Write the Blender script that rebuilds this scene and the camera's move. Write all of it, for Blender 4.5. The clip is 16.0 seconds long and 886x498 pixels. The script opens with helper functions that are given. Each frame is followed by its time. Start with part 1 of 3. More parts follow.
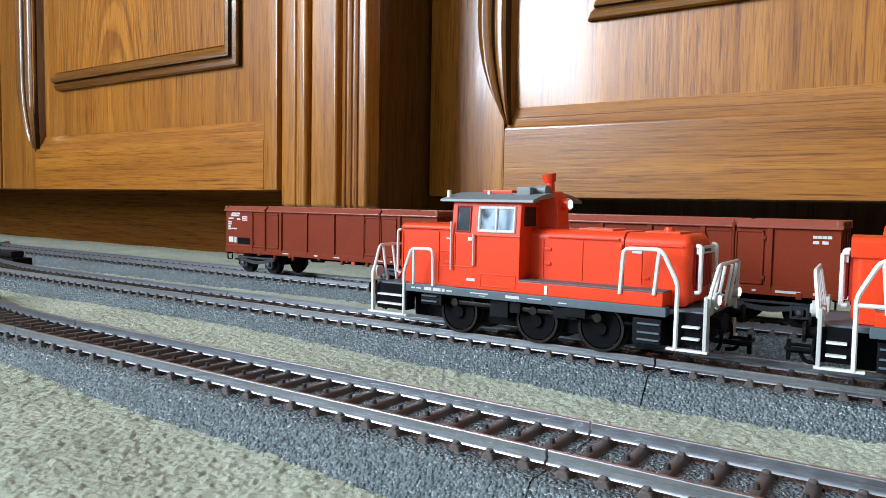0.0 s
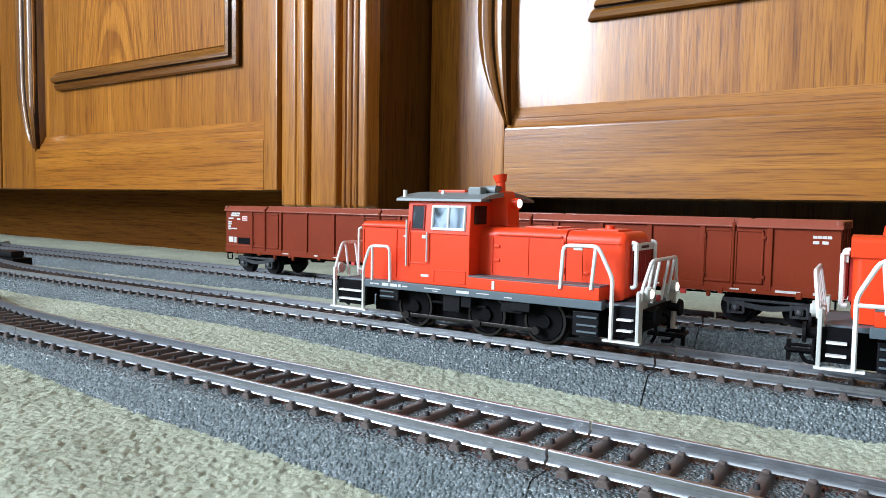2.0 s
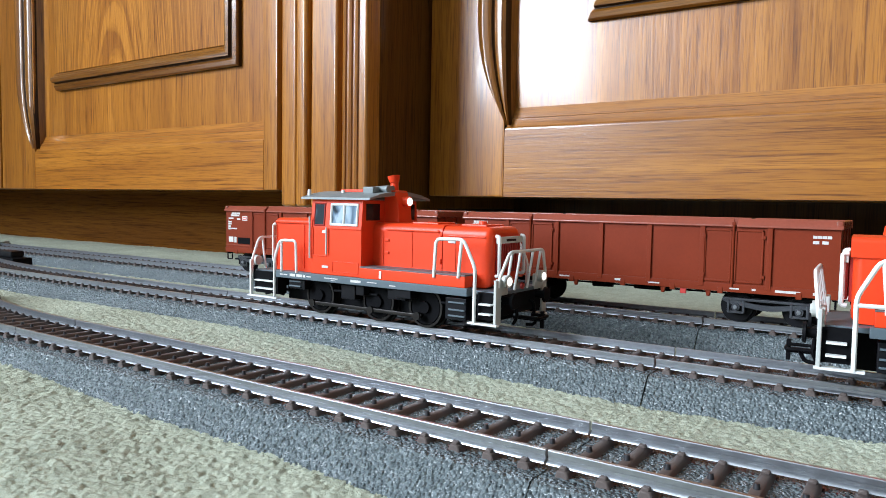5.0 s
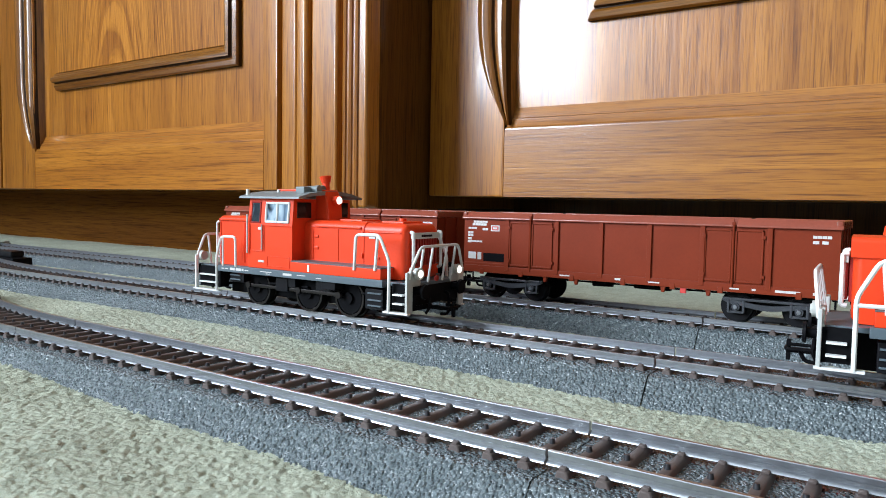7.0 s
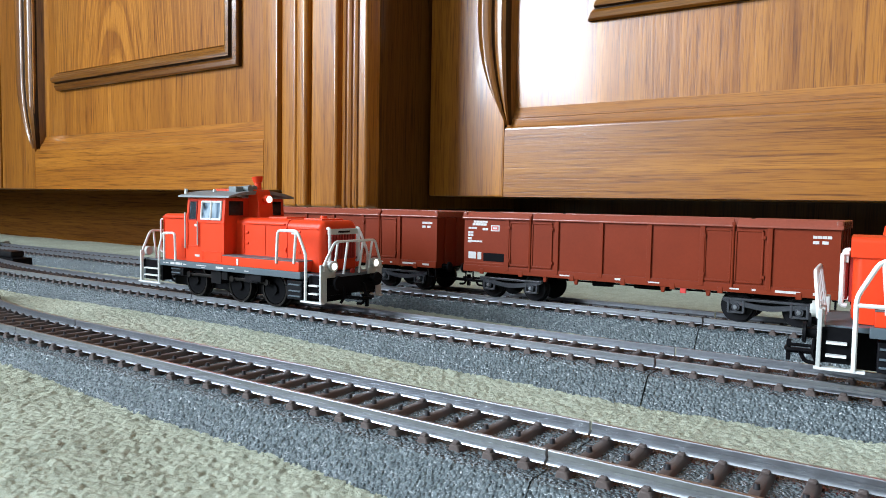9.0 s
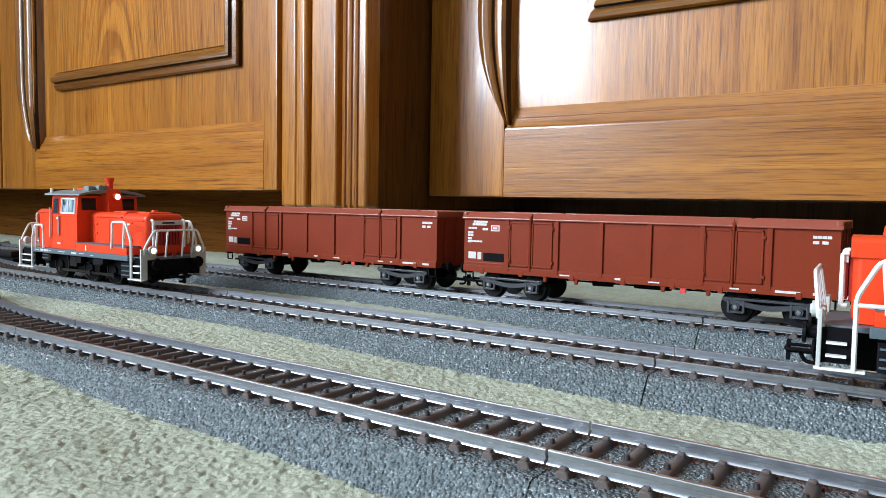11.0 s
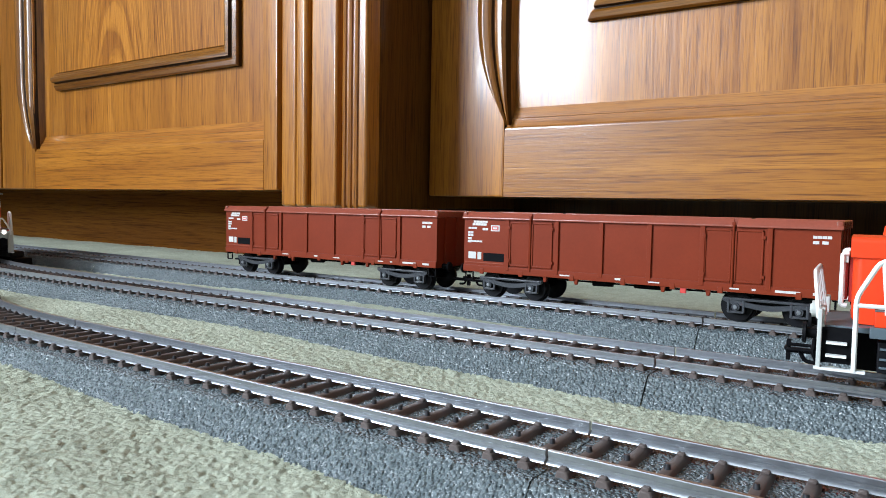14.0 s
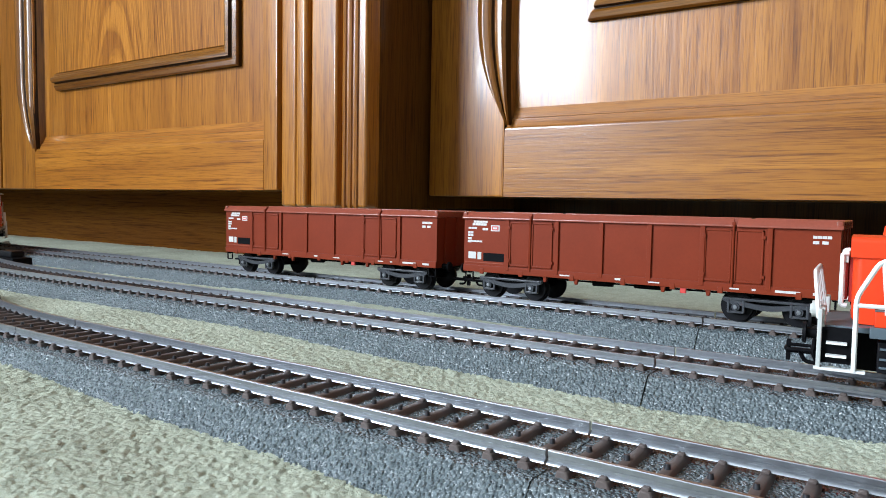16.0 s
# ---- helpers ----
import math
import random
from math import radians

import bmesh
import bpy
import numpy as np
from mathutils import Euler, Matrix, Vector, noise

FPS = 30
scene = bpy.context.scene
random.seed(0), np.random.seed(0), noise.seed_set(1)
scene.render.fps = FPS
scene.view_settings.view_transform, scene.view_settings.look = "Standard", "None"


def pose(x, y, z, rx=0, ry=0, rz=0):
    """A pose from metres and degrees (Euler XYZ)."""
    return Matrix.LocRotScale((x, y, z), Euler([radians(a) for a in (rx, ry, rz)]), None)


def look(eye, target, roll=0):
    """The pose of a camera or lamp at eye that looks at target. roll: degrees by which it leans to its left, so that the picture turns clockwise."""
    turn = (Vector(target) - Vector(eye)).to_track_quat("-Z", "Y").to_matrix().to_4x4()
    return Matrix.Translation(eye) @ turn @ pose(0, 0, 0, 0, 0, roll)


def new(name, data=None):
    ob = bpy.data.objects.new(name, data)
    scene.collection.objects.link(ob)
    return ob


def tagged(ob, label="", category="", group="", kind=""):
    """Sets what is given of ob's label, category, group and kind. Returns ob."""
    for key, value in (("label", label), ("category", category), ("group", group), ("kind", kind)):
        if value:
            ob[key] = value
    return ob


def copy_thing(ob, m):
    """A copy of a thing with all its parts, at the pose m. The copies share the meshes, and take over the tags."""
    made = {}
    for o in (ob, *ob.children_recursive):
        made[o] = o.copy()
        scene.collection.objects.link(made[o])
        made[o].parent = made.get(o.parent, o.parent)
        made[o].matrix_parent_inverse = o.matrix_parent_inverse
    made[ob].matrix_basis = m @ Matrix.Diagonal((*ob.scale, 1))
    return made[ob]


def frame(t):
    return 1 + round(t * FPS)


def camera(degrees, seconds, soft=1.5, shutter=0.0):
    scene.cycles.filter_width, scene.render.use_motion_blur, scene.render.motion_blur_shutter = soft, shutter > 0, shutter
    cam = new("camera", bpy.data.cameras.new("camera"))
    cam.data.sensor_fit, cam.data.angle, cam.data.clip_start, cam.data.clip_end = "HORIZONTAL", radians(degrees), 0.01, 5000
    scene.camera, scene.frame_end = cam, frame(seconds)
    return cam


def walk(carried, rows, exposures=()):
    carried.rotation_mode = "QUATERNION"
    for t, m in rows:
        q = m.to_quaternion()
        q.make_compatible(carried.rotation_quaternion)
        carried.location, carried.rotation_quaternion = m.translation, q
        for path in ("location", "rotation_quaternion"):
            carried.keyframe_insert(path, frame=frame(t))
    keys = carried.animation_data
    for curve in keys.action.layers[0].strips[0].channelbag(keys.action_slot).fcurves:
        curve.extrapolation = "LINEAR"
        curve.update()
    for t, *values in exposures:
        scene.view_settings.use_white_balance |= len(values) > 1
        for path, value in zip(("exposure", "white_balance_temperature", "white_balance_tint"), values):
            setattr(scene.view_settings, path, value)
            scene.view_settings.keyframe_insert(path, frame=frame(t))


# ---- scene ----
MM = 0.001
cam = camera(63.93, 16.0, soft=0.9)
EYE = Vector((0, 0, 0.0490))
VIEW = look(EYE, EYE + Vector((-0.56028, 0.82581, -0.06428)), 1.02)
walk(cam, [(0, VIEW), (16.0, VIEW)], exposures=[(0, -0.15), (1.1, -0.15), (1.9, 0.02), (4.0, 0.02), (7.0, -0.05), (9.0, -0.02), (12.5, 0.0), (16.0, 0.0)])

# ---- light ----
world = bpy.data.worlds.new("world")
scene.world = world
world.use_nodes = True
wn = world.node_tree
sky = wn.nodes.new("ShaderNodeTexSky")
sky.sky_type, sky.sun_disc = "NISHITA", False
sky.sun_elevation, sky.sun_rotation = radians(40), radians(250)
wn.links.new(sky.outputs[0], wn.nodes["Background"].inputs[0])
wn.nodes["Background"].inputs[1].default_value = 0.12


def window_lamp(name, x, y, z, wide, high, power, toward):
    data = bpy.data.lights.new(name, "AREA")
    data.shape, data.size, data.size_y, data.energy = "RECTANGLE", wide, high, power
    data.color = (0.855, 0.985, 1.13)
    ob = new(name, data)
    ob.matrix_world = look((x, y, z), toward)
    return ob


window_lamp("window_daylight", -1.47, -1.84, 1.25, 1.65, 1.5, 244, (0, -1.84, 1.25))

# ---- materials ----


def material(name, rough=0.5, metal=0.0, spec=0.5, coat=0.0):
    m = bpy.data.materials.new(name)
    m.use_nodes = True
    nt = m.node_tree
    b = nt.nodes["Principled BSDF"]
    b.inputs["Roughness"].default_value, b.inputs["Metallic"].default_value = rough, metal
    b.inputs["Specular IOR Level"].default_value = spec
    b.inputs["Coat Weight"].default_value = coat
    b.inputs["Coat Roughness"].default_value = 0.12
    return m, nt, b


def coords(nt, scale=(1, 1, 1), turn=(0, 0, 0), source="Object"):
    tc, mp = nt.nodes.new("ShaderNodeTexCoord"), nt.nodes.new("ShaderNodeMapping")
    nt.links.new(tc.outputs[source], mp.inputs[0])
    mp.inputs["Scale"].default_value, mp.inputs["Rotation"].default_value = scale, turn
    return mp.outputs[0]


def noise_tex(nt, vec, scale, detail=3, rough=0.5, distort=0.0):
    n = nt.nodes.new("ShaderNodeTexNoise")
    n.inputs["Scale"].default_value, n.inputs["Detail"].default_value = scale, detail
    n.inputs["Roughness"].default_value, n.inputs["Distortion"].default_value = rough, distort
    nt.links.new(vec, n.inputs["Vector"])
    return n.outputs["Fac"]


def ramp(nt, fac, stops):
    r = nt.nodes.new("ShaderNodeValToRGB")
    while len(r.color_ramp.elements) < len(stops):
        r.color_ramp.elements.new(0.5)
    for e, (p, c) in zip(r.color_ramp.elements, stops):
        e.position, e.color = p, (*c, 1)
    nt.links.new(fac, r.inputs[0])
    return r.outputs[0]


def mix(nt, fac, a, b, mode="MIX"):
    n = nt.nodes.new("ShaderNodeMix")
    n.data_type, n.blend_type = "RGBA", mode
    if isinstance(fac, (int, float)):
        n.inputs[0].default_value = fac
    else:
        nt.links.new(fac, n.inputs[0])
    nt.links.new(a, n.inputs[6])
    nt.links.new(b, n.inputs[7])
    return n.outputs[2]


def bump(nt, b, height, strength, dist):
    n = nt.nodes.new("ShaderNodeBump")
    n.inputs["Strength"].default_value, n.inputs["Distance"].default_value = strength, dist
    nt.links.new(height, n.inputs["Height"])
    nt.links.new(n.outputs[0], b.inputs["Normal"])


def plastic(name, colour, rough=0.4, spread=0.12, scale=300.0, metal=0.0, grain=0.15, spec=0.5):
    """Painted or moulded plastic: two scales of faint variation and a fine relief."""
    m, nt, b = material(name, rough, metal, spec)
    v = coords(nt)
    big, small = noise_tex(nt, v, scale * 0.25, 2), noise_tex(nt, v, scale * 4, 3)
    lo, hi = [c * (1 - spread) for c in colour], [min(1, c * (1 + spread)) for c in colour]
    c1 = ramp(nt, big, [(0.3, lo), (0.7, hi)])
    c2 = ramp(nt, small, [(0.3, [c * (1 - spread * 0.7) for c in colour]), (0.7, hi)])
    nt.links.new(mix(nt, 0.5, c1, c2), b.inputs["Base Color"])
    if grain:
        bump(nt, b, small, grain, 0.0001)
    return m


def wood(name, vertical, dark=1.0, figure=0.0, gloss=1.0):
    """Varnished oak: long pores, growth bands and slow colour drift along the grain."""
    m, nt, b = material(name, 0.3 + 0.3 * (1 - gloss), 0, 0.5 * gloss, 0.5 * gloss)
    stretch = (1, 1, 0.022) if vertical else (0.022, 1, 1)
    v = coords(nt, stretch)
    bands = noise_tex(nt, v, 95, 3, 0.55, 0.5)
    pores = noise_tex(nt, coords(nt, (1, 1, 0.035) if vertical else (0.03, 1, 1)), 640, 4, 0.62, 0.4)
    fine = noise_tex(nt, coords(nt, (1, 1, 0.03) if vertical else (0.03, 1, 1)), 1700, 2, 0.6, 0.2)
    if figure:
        sep, ma = nt.nodes.new("ShaderNodeSeparateXYZ"), nt.nodes.new("ShaderNodeCombineXYZ")
        nt.links.new(coords(nt), sep.inputs[0])
        def calc(op, a, c):
            n = nt.nodes.new("ShaderNodeMath")
            n.operation = op
            for k, q in enumerate((a, c)):
                if isinstance(q, (int, float)):
                    n.inputs[k].default_value = q
                else:
                    nt.links.new(q, n.inputs[k])
            return n.outputs[0]
        dx = calc("ADD", sep.outputs[0], -figure)
        t = calc("ADD", sep.outputs[2], calc("MULTIPLY", calc("MULTIPLY", dx, dx), 70.0))
        nt.links.new(calc("MULTIPLY", t, 0.35), ma.inputs[2])
        nt.links.new(calc("MULTIPLY", sep.outputs[0], 0.12), ma.inputs[0])
        bands = noise_tex(nt, ma.outputs[0], 130, 3, 0.6, 0.4)
    drift = noise_tex(nt, coords(nt, (1, 1, 0.3) if vertical else (0.3, 1, 1)), 7, 2)
    low, high = (0.44, 0.57) if figure else (0.30, 0.72)
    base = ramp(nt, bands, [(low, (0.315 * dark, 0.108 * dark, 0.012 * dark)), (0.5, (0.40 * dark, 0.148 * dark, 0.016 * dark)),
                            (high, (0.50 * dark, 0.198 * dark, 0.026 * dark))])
    streak = ramp(nt, pores, [(0.33, (0.45, 0.36, 0.28)), (0.41, (0.80, 0.75, 0.70)), (0.50, (1, 1, 1))])
    hair = ramp(nt, fine, [(0.36, (0.72, 0.66, 0.60)), (0.5, (1.03, 1.03, 1.03))])
    streak = mix(nt, 1.0, streak, hair, "MULTIPLY")
    tone = ramp(nt, drift, [(0.3, (0.82, 0.80, 0.78)), (0.7, (1.08, 1.05, 1.0))])
    nt.links.new(mix(nt, 1.0, mix(nt, 1.0, base, streak, "MULTIPLY"), tone, "MULTIPLY"), b.inputs["Base Color"])
    bump(nt, b, pores, 0.22, 0.0004)
    return m


M = {}
M["red"] = plastic("signal_red_paint", (0.80, 0.055, 0.013), 0.36, 0.05, spec=0.3)
M["dark_red"] = plastic("grille_red_paint", (0.36, 0.016, 0.010), 0.5, 0.1)
M["oxide"] = plastic("oxide_brown_paint", (0.200, 0.029, 0.010), 0.46, 0.1, spec=0.14)
M["oxide_rim"] = plastic("oxide_rim_paint", (0.27, 0.062, 0.036), 0.27, 0.12)
M["black"] = plastic("black_plastic", (0.006, 0.006, 0.007), 0.5, 0.25, spec=0.04)
M["frame_grey"] = plastic("slate_grey_paint", (0.085, 0.115, 0.135), 0.5, 0.1)
M["roof_grey"] = plastic("roof_grey_paint", (0.19, 0.215, 0.22), 0.5, 0.1)
M["deck"] = plastic("walkway_grey", (0.12, 0.105, 0.11), 0.6, 0.1)
M["white"] = plastic("white_rail_paint", (0.78, 0.78, 0.76), 0.4, 0.05)
M["pale_grey"] = plastic("pale_grey_paint", (0.52, 0.53, 0.50), 0.45, 0.07)
M["print"] = plastic("white_print", (0.60, 0.58, 0.56), 0.6, 0.08)
M["print_red"] = plastic("red_print", (0.6, 0.05, 0.04), 0.6, 0.08)
M["sleeper"] = plastic("brown_sleeper_plastic", (0.098, 0.074, 0.066), 0.6, 0.2, 500, grain=0.3)
M["stud"] = plastic("dark_stud_metal", (0.06, 0.06, 0.065), 0.4, 0.2, metal=0.6)
M["steel"] = plastic("rail_steel", (0.40, 0.42, 0.45), 0.33, 0.16, 200, metal=0.95)
M["rim_steel"] = plastic("wheel_steel", (0.035, 0.032, 0.03), 0.38, 0.2, metal=0.9)
M["iron"] = plastic("dark_iron", (0.008, 0.008, 0.010), 0.4, 0.3, spec=0.16)
M["bogie_grey"] = plastic("bogie_grey_plastic", (0.042, 0.045, 0.052), 0.34, 0.3, spec=0.5)
M["dark_glass"] = plastic("dark_cab_glass", (0.012, 0.012, 0.014), 0.08, 0.1, grain=0)
# unseen walls and ceiling, kept dark so less light bounces into the shadows
M["wall"] = plastic("dimmed_wall_paint", (0.12, 0.117, 0.11), 0.85, 0.05, 8)
M["ceil"] = plastic("dimmed_ceiling_paint", (0.28, 0.28, 0.275), 0.85, 0.03, 8)
M["oak_v"] = wood("oak_upright_grain", True)
M["oak_h"] = wood("oak_level_grain", False)
M["oak_figure"] = wood("oak_arched_figure", True, 1.0, -0.585)
M["oak_dark"] = wood("oak_dark_moulding", True, 0.62, gloss=1.0)
M["oak_dark_h"] = wood("oak_dark_moulding_level", False, 0.55, gloss=1.0)
# near-black oak for chosen moulding strips and the right plinth
M["oak_blackish"] = wood("oak_near_black", True, 0.10, gloss=0.25)
# darkened oak: shade on the post side turned from the window is painted in
M["oak_side"] = wood("oak_shaded_side", True, 0.30, gloss=0.3)
# matt brown oak, darkened to hold the shade below the door's overhang
M["oak_plinth"] = wood("oak_matt_shaded_plinth", False, 0.36, gloss=0.1)

m, nt, b = material("ballast_plastic", 0.25, 0, 0.8)
v = coords(nt)
nt.links.new(ramp(nt, noise_tex(nt, v, 900, 3), [(0.3, (0.070, 0.087, 0.094)), (0.7, (0.168, 0.198, 0.208))]), b.inputs["Base Color"])
vo = nt.nodes.new("ShaderNodeTexVoronoi")
vo.feature, vo.inputs["Scale"].default_value, vo.inputs["Smoothness"].default_value = "SMOOTH_F1", 1450, 0.35
nt.links.new(v, vo.inputs["Vector"])
inv = nt.nodes.new("ShaderNodeMath")
inv.operation, inv.inputs[0].default_value = "SUBTRACT", 1.0
nt.links.new(vo.outputs["Distance"], inv.inputs[1])
bump(nt, b, inv.outputs[0], 1.0, 0.0007)
M["ballast"] = m

m, nt, b = material("beige_carpet", 0.95, 0, 0.1)
v = coords(nt)
c1 = ramp(nt, noise_tex(nt, v, 1300, 4, 0.75), [(0.28, (0.385, 0.39, 0.295)), (0.5, (0.475, 0.50, 0.405)), (0.72, (0.565, 0.605, 0.515))])
c2 = ramp(nt, noise_tex(nt, v, 28, 2), [(0.3, (0.88, 0.87, 0.84)), (0.7, (1.05, 1.05, 1.03))])
c3 = ramp(nt, noise_tex(nt, v, 240, 3, 0.6), [(0.35, (0.88, 0.88, 0.86)), (0.65, (1.05, 1.05, 1.04))])
nt.links.new(mix(nt, 1.0, mix(nt, 1.0, c1, c2, "MULTIPLY"), c3, "MULTIPLY"), b.inputs["Base Color"])
bump(nt, b, noise_tex(nt, v, 2200, 4, 0.7), 0.6, 0.0005)
M["carpet"] = m

# cab panes: patches of reflected sky are put into the base colour
m, nt, b = material("cab_glass_painted_sky", 0.06, 0, 0.6)
nt.links.new(ramp(nt, noise_tex(nt, coords(nt, (1, 0.2, 0.6)), 190, 2, 0.5, 0.6), [(0.40, (0.03, 0.04, 0.05)), (0.50, (0.16, 0.23, 0.31)), (0.62, (0.42, 0.52, 0.60))]), b.inputs["Base Color"])
b.inputs["Coat Weight"].default_value = 1.0
M["glass"] = m

m, nt, b = material("lit_lamp", 0.3)
b.inputs["Base Color"].default_value = (0.9, 0.9, 0.85, 1)
b.inputs["Emission Color"].default_value = (1.0, 0.97, 0.88, 1)
b.inputs["Emission Strength"].default_value = 1.6
M["lamp"] = m

# ---- mesh helpers, all in millimetres ----


def box(bm, x0, x1, y0, y1, z0, z1, r=0.0, seg=2):
    made = bmesh.ops.create_cube(bm, size=1.0, matrix=Matrix.LocRotScale(
        ((x0 + x1) / 2, (y0 + y1) / 2, (z0 + z1) / 2), None, (abs(x1 - x0), abs(y1 - y0), abs(z1 - z0))))
    if r:
        edges = {e for v in made["verts"] for e in v.link_edges}
        bmesh.ops.bevel(bm, geom=list(edges), offset=r, segments=seg, affect="EDGES", profile=0.5)
    return bm


def cyl(bm, a, b2, r0, r1=None, seg=16):
    a, b2 = Vector(a), Vector(b2)
    d = b2 - a
    m = Matrix.Translation((a + b2) / 2) @ d.to_track_quat("Z", "Y").to_matrix().to_4x4()
    bmesh.ops.create_cone(bm, cap_ends=True, segments=seg, radius1=r0, radius2=r0 if r1 is None else r1, depth=d.length, matrix=m)
    return bm


def tube(bm, pts, r, seg=8):
    """A bent wire through the points."""
    pts = [Vector(p) for p in pts]
    rings = []
    for i, p in enumerate(pts):
        d = ((pts[min(i + 1, len(pts) - 1)] - p).normalized() + (p - pts[max(i - 1, 0)]).normalized()).normalized()
        side = d.cross(Vector((0.31, 0.17, 0.93))).normalized()
        up = d.cross(side)
        rings.append([bm.verts.new(p + r * (math.cos(k) * side + math.sin(k) * up)) for k in (2 * math.pi * j / seg for j in range(seg))])
    for a, c in zip(rings, rings[1:]):
        best = min(range(seg), key=lambda o: sum((a[j].co - c[(j + o) % seg].co).length for j in range(seg)))
        for j in range(seg):
            bm.faces.new((a[j], a[(j + 1) % seg], c[(j + 1 + best) % seg], c[(j + best) % seg]))
    bm.faces.new(rings[0][::-1])
    bm.faces.new(rings[-1])
    return bm


def bent(pts, r=1.5, n=3):
    """Rounds the corners of a polyline."""
    pts = [Vector(p) for p in pts]
    out = [pts[0]]
    for a, p, c in zip(pts, pts[1:], pts[2:]):
        k = min(r, (a - p).length * 0.45, (c - p).length * 0.45)
        s, e = p + (a - p).normalized() * k, p + (c - p).normalized() * k
        out += [s.lerp(p, t).lerp(p.lerp(e, t), t) for t in (i / n for i in range(n + 1))]
    return out + [pts[-1]]


def extrude(bm, outline, axis, a, c, r=0.0, seg=2):
    """A prism: outline of 2D points, drawn out along axis from a to c."""
    def at(p, t):
        return {"x": (t, p[0], p[1]), "y": (p[0], t, p[1]), "z": (p[0], p[1], t)}[axis]
    v0, v1 = [bm.verts.new(at(p, a)) for p in outline], [bm.verts.new(at(p, c)) for p in outline]
    n = len(outline)
    fs = [bm.faces.new(v0), bm.faces.new(v1[::-1])]
    for i in range(n):
        fs.append(bm.faces.new((v0[i], v1[i], v1[(i + 1) % n], v0[(i + 1) % n])))
    bmesh.ops.recalc_face_normals(bm, faces=fs)
    if r:
        bmesh.ops.bevel(bm, geom=list({e for f in fs for e in f.edges}), offset=r, segments=seg, affect="EDGES", profile=0.5)
    return bm


def part(name, bm, mat, parent=None, label="", at=None, smooth=True):
    """Links a bmesh, in millimetres, as one mesh object under a thing."""
    bmesh.ops.scale(bm, vec=(MM, MM, MM), verts=bm.verts)
    me = bpy.data.meshes.new(name)
    bm.to_mesh(me)
    bm.free()
    if smooth:
        me.shade_smooth()
        me.set_sharp_from_angle(angle=radians(38))
    me.materials.append(M[mat])
    ob = new(name, me)
    if smooth:
        mod = ob.modifiers.new("weighted_normal", "WEIGHTED_NORMAL")
        mod.weight, mod.keep_sharp = 100, True
    ob.parent = parent
    if at is not None:
        ob.location = [c * MM for c in at]
    return tagged(ob, label)


def B():
    return bmesh.new()


def thing(name, label, category, m=None, group="", kind=""):
    ob = new(name)
    ob.empty_display_size = 0.01
    if m is not None:
        ob.matrix_basis = m
    return tagged(ob, label, category, group, kind)


def sheet(name, verts, faces, mat, parent=None, label=""):
    me = bpy.data.meshes.new(name)
    me.from_pydata((np.asarray(verts) * MM).tolist(), [], faces.tolist() if hasattr(faces, "tolist") else faces)
    me.shade_smooth()
    me.materials.append(M[mat])
    ob = new(name, me)
    ob.parent = parent
    return tagged(ob, label)


def pebbles(x, y, cell, seed, round_=0.75):
    """Height 0..1 of a field of small rounded lumps, one in each cell."""
    ix, iy = np.floor(x / cell), np.floor(y / cell)
    top = np.zeros_like(x)
    for dx in (-1, 0, 1):
        for dy in (-1, 0, 1):
            cx, cy = ix + dx, iy + dy
            h = np.abs(np.sin(cx * 127.1 + cy * 311.7 + seed) * 43758.5453) % 1
            g = np.abs(np.sin(cx * 269.5 + cy * 183.3 + seed * 1.7) * 23421.631) % 1
            k = np.abs(np.sin(cx * 419.2 + cy * 371.9 + seed * 0.7) * 13591.17) % 1
            d2 = ((x - (cx + 0.1 + 0.8 * h) * cell) ** 2 + (y - (cy + 0.1 + 0.8 * g) * cell) ** 2) / (cell * round_) ** 2
            top = np.maximum(top, (0.55 + 0.45 * k) * (1 - d2))
    return top


def grid_faces(nu, nv):
    i = np.arange((nu - 1) * (nv - 1))
    a = (i // (nv - 1)) * nv + i % (nv - 1)
    return np.stack([a, a + nv, a + nv + 1, a + 1], 1)


# ---- room ----
def room():
    for name, x0, x1, y0, y1, z0, z1 in (
            ("wall_south", -1600, 2100, -2900, -2800, -20, 2500), ("wall_east", 2000, 2100, -2800, 560, -20, 2500),
            ("wall_north", -1600, 2100, 560, 660, -20, 2500)):
        tagged(part(name, box(B(), x0, x1, y0, y1, z0, z1), "wall"), "plain unseen room wall, darkened to cut bounce light", "wall", kind="structure")
    bm = B()
    for y0, y1, z0, z1 in ((-2800, -2680, -20, 2500), (-1000, 560, -20, 2500), (-2680, -1000, -20, 480), (-2680, -1000, 2020, 2500)):
        box(bm, -1600, -1500, y0, y1, z0, z1)
    tagged(part("wall_west", bm, "wall"), "plain unseen wall with a window opening, darkened to cut bounce light", "wall", kind="structure")
    tagged(part("ceiling", box(B(), -1600, 2100, -2900, 660, 2500, 2600), "ceil"), "plain unseen ceiling, darkened to cut bounce light", "ceiling", kind="structure")


room()


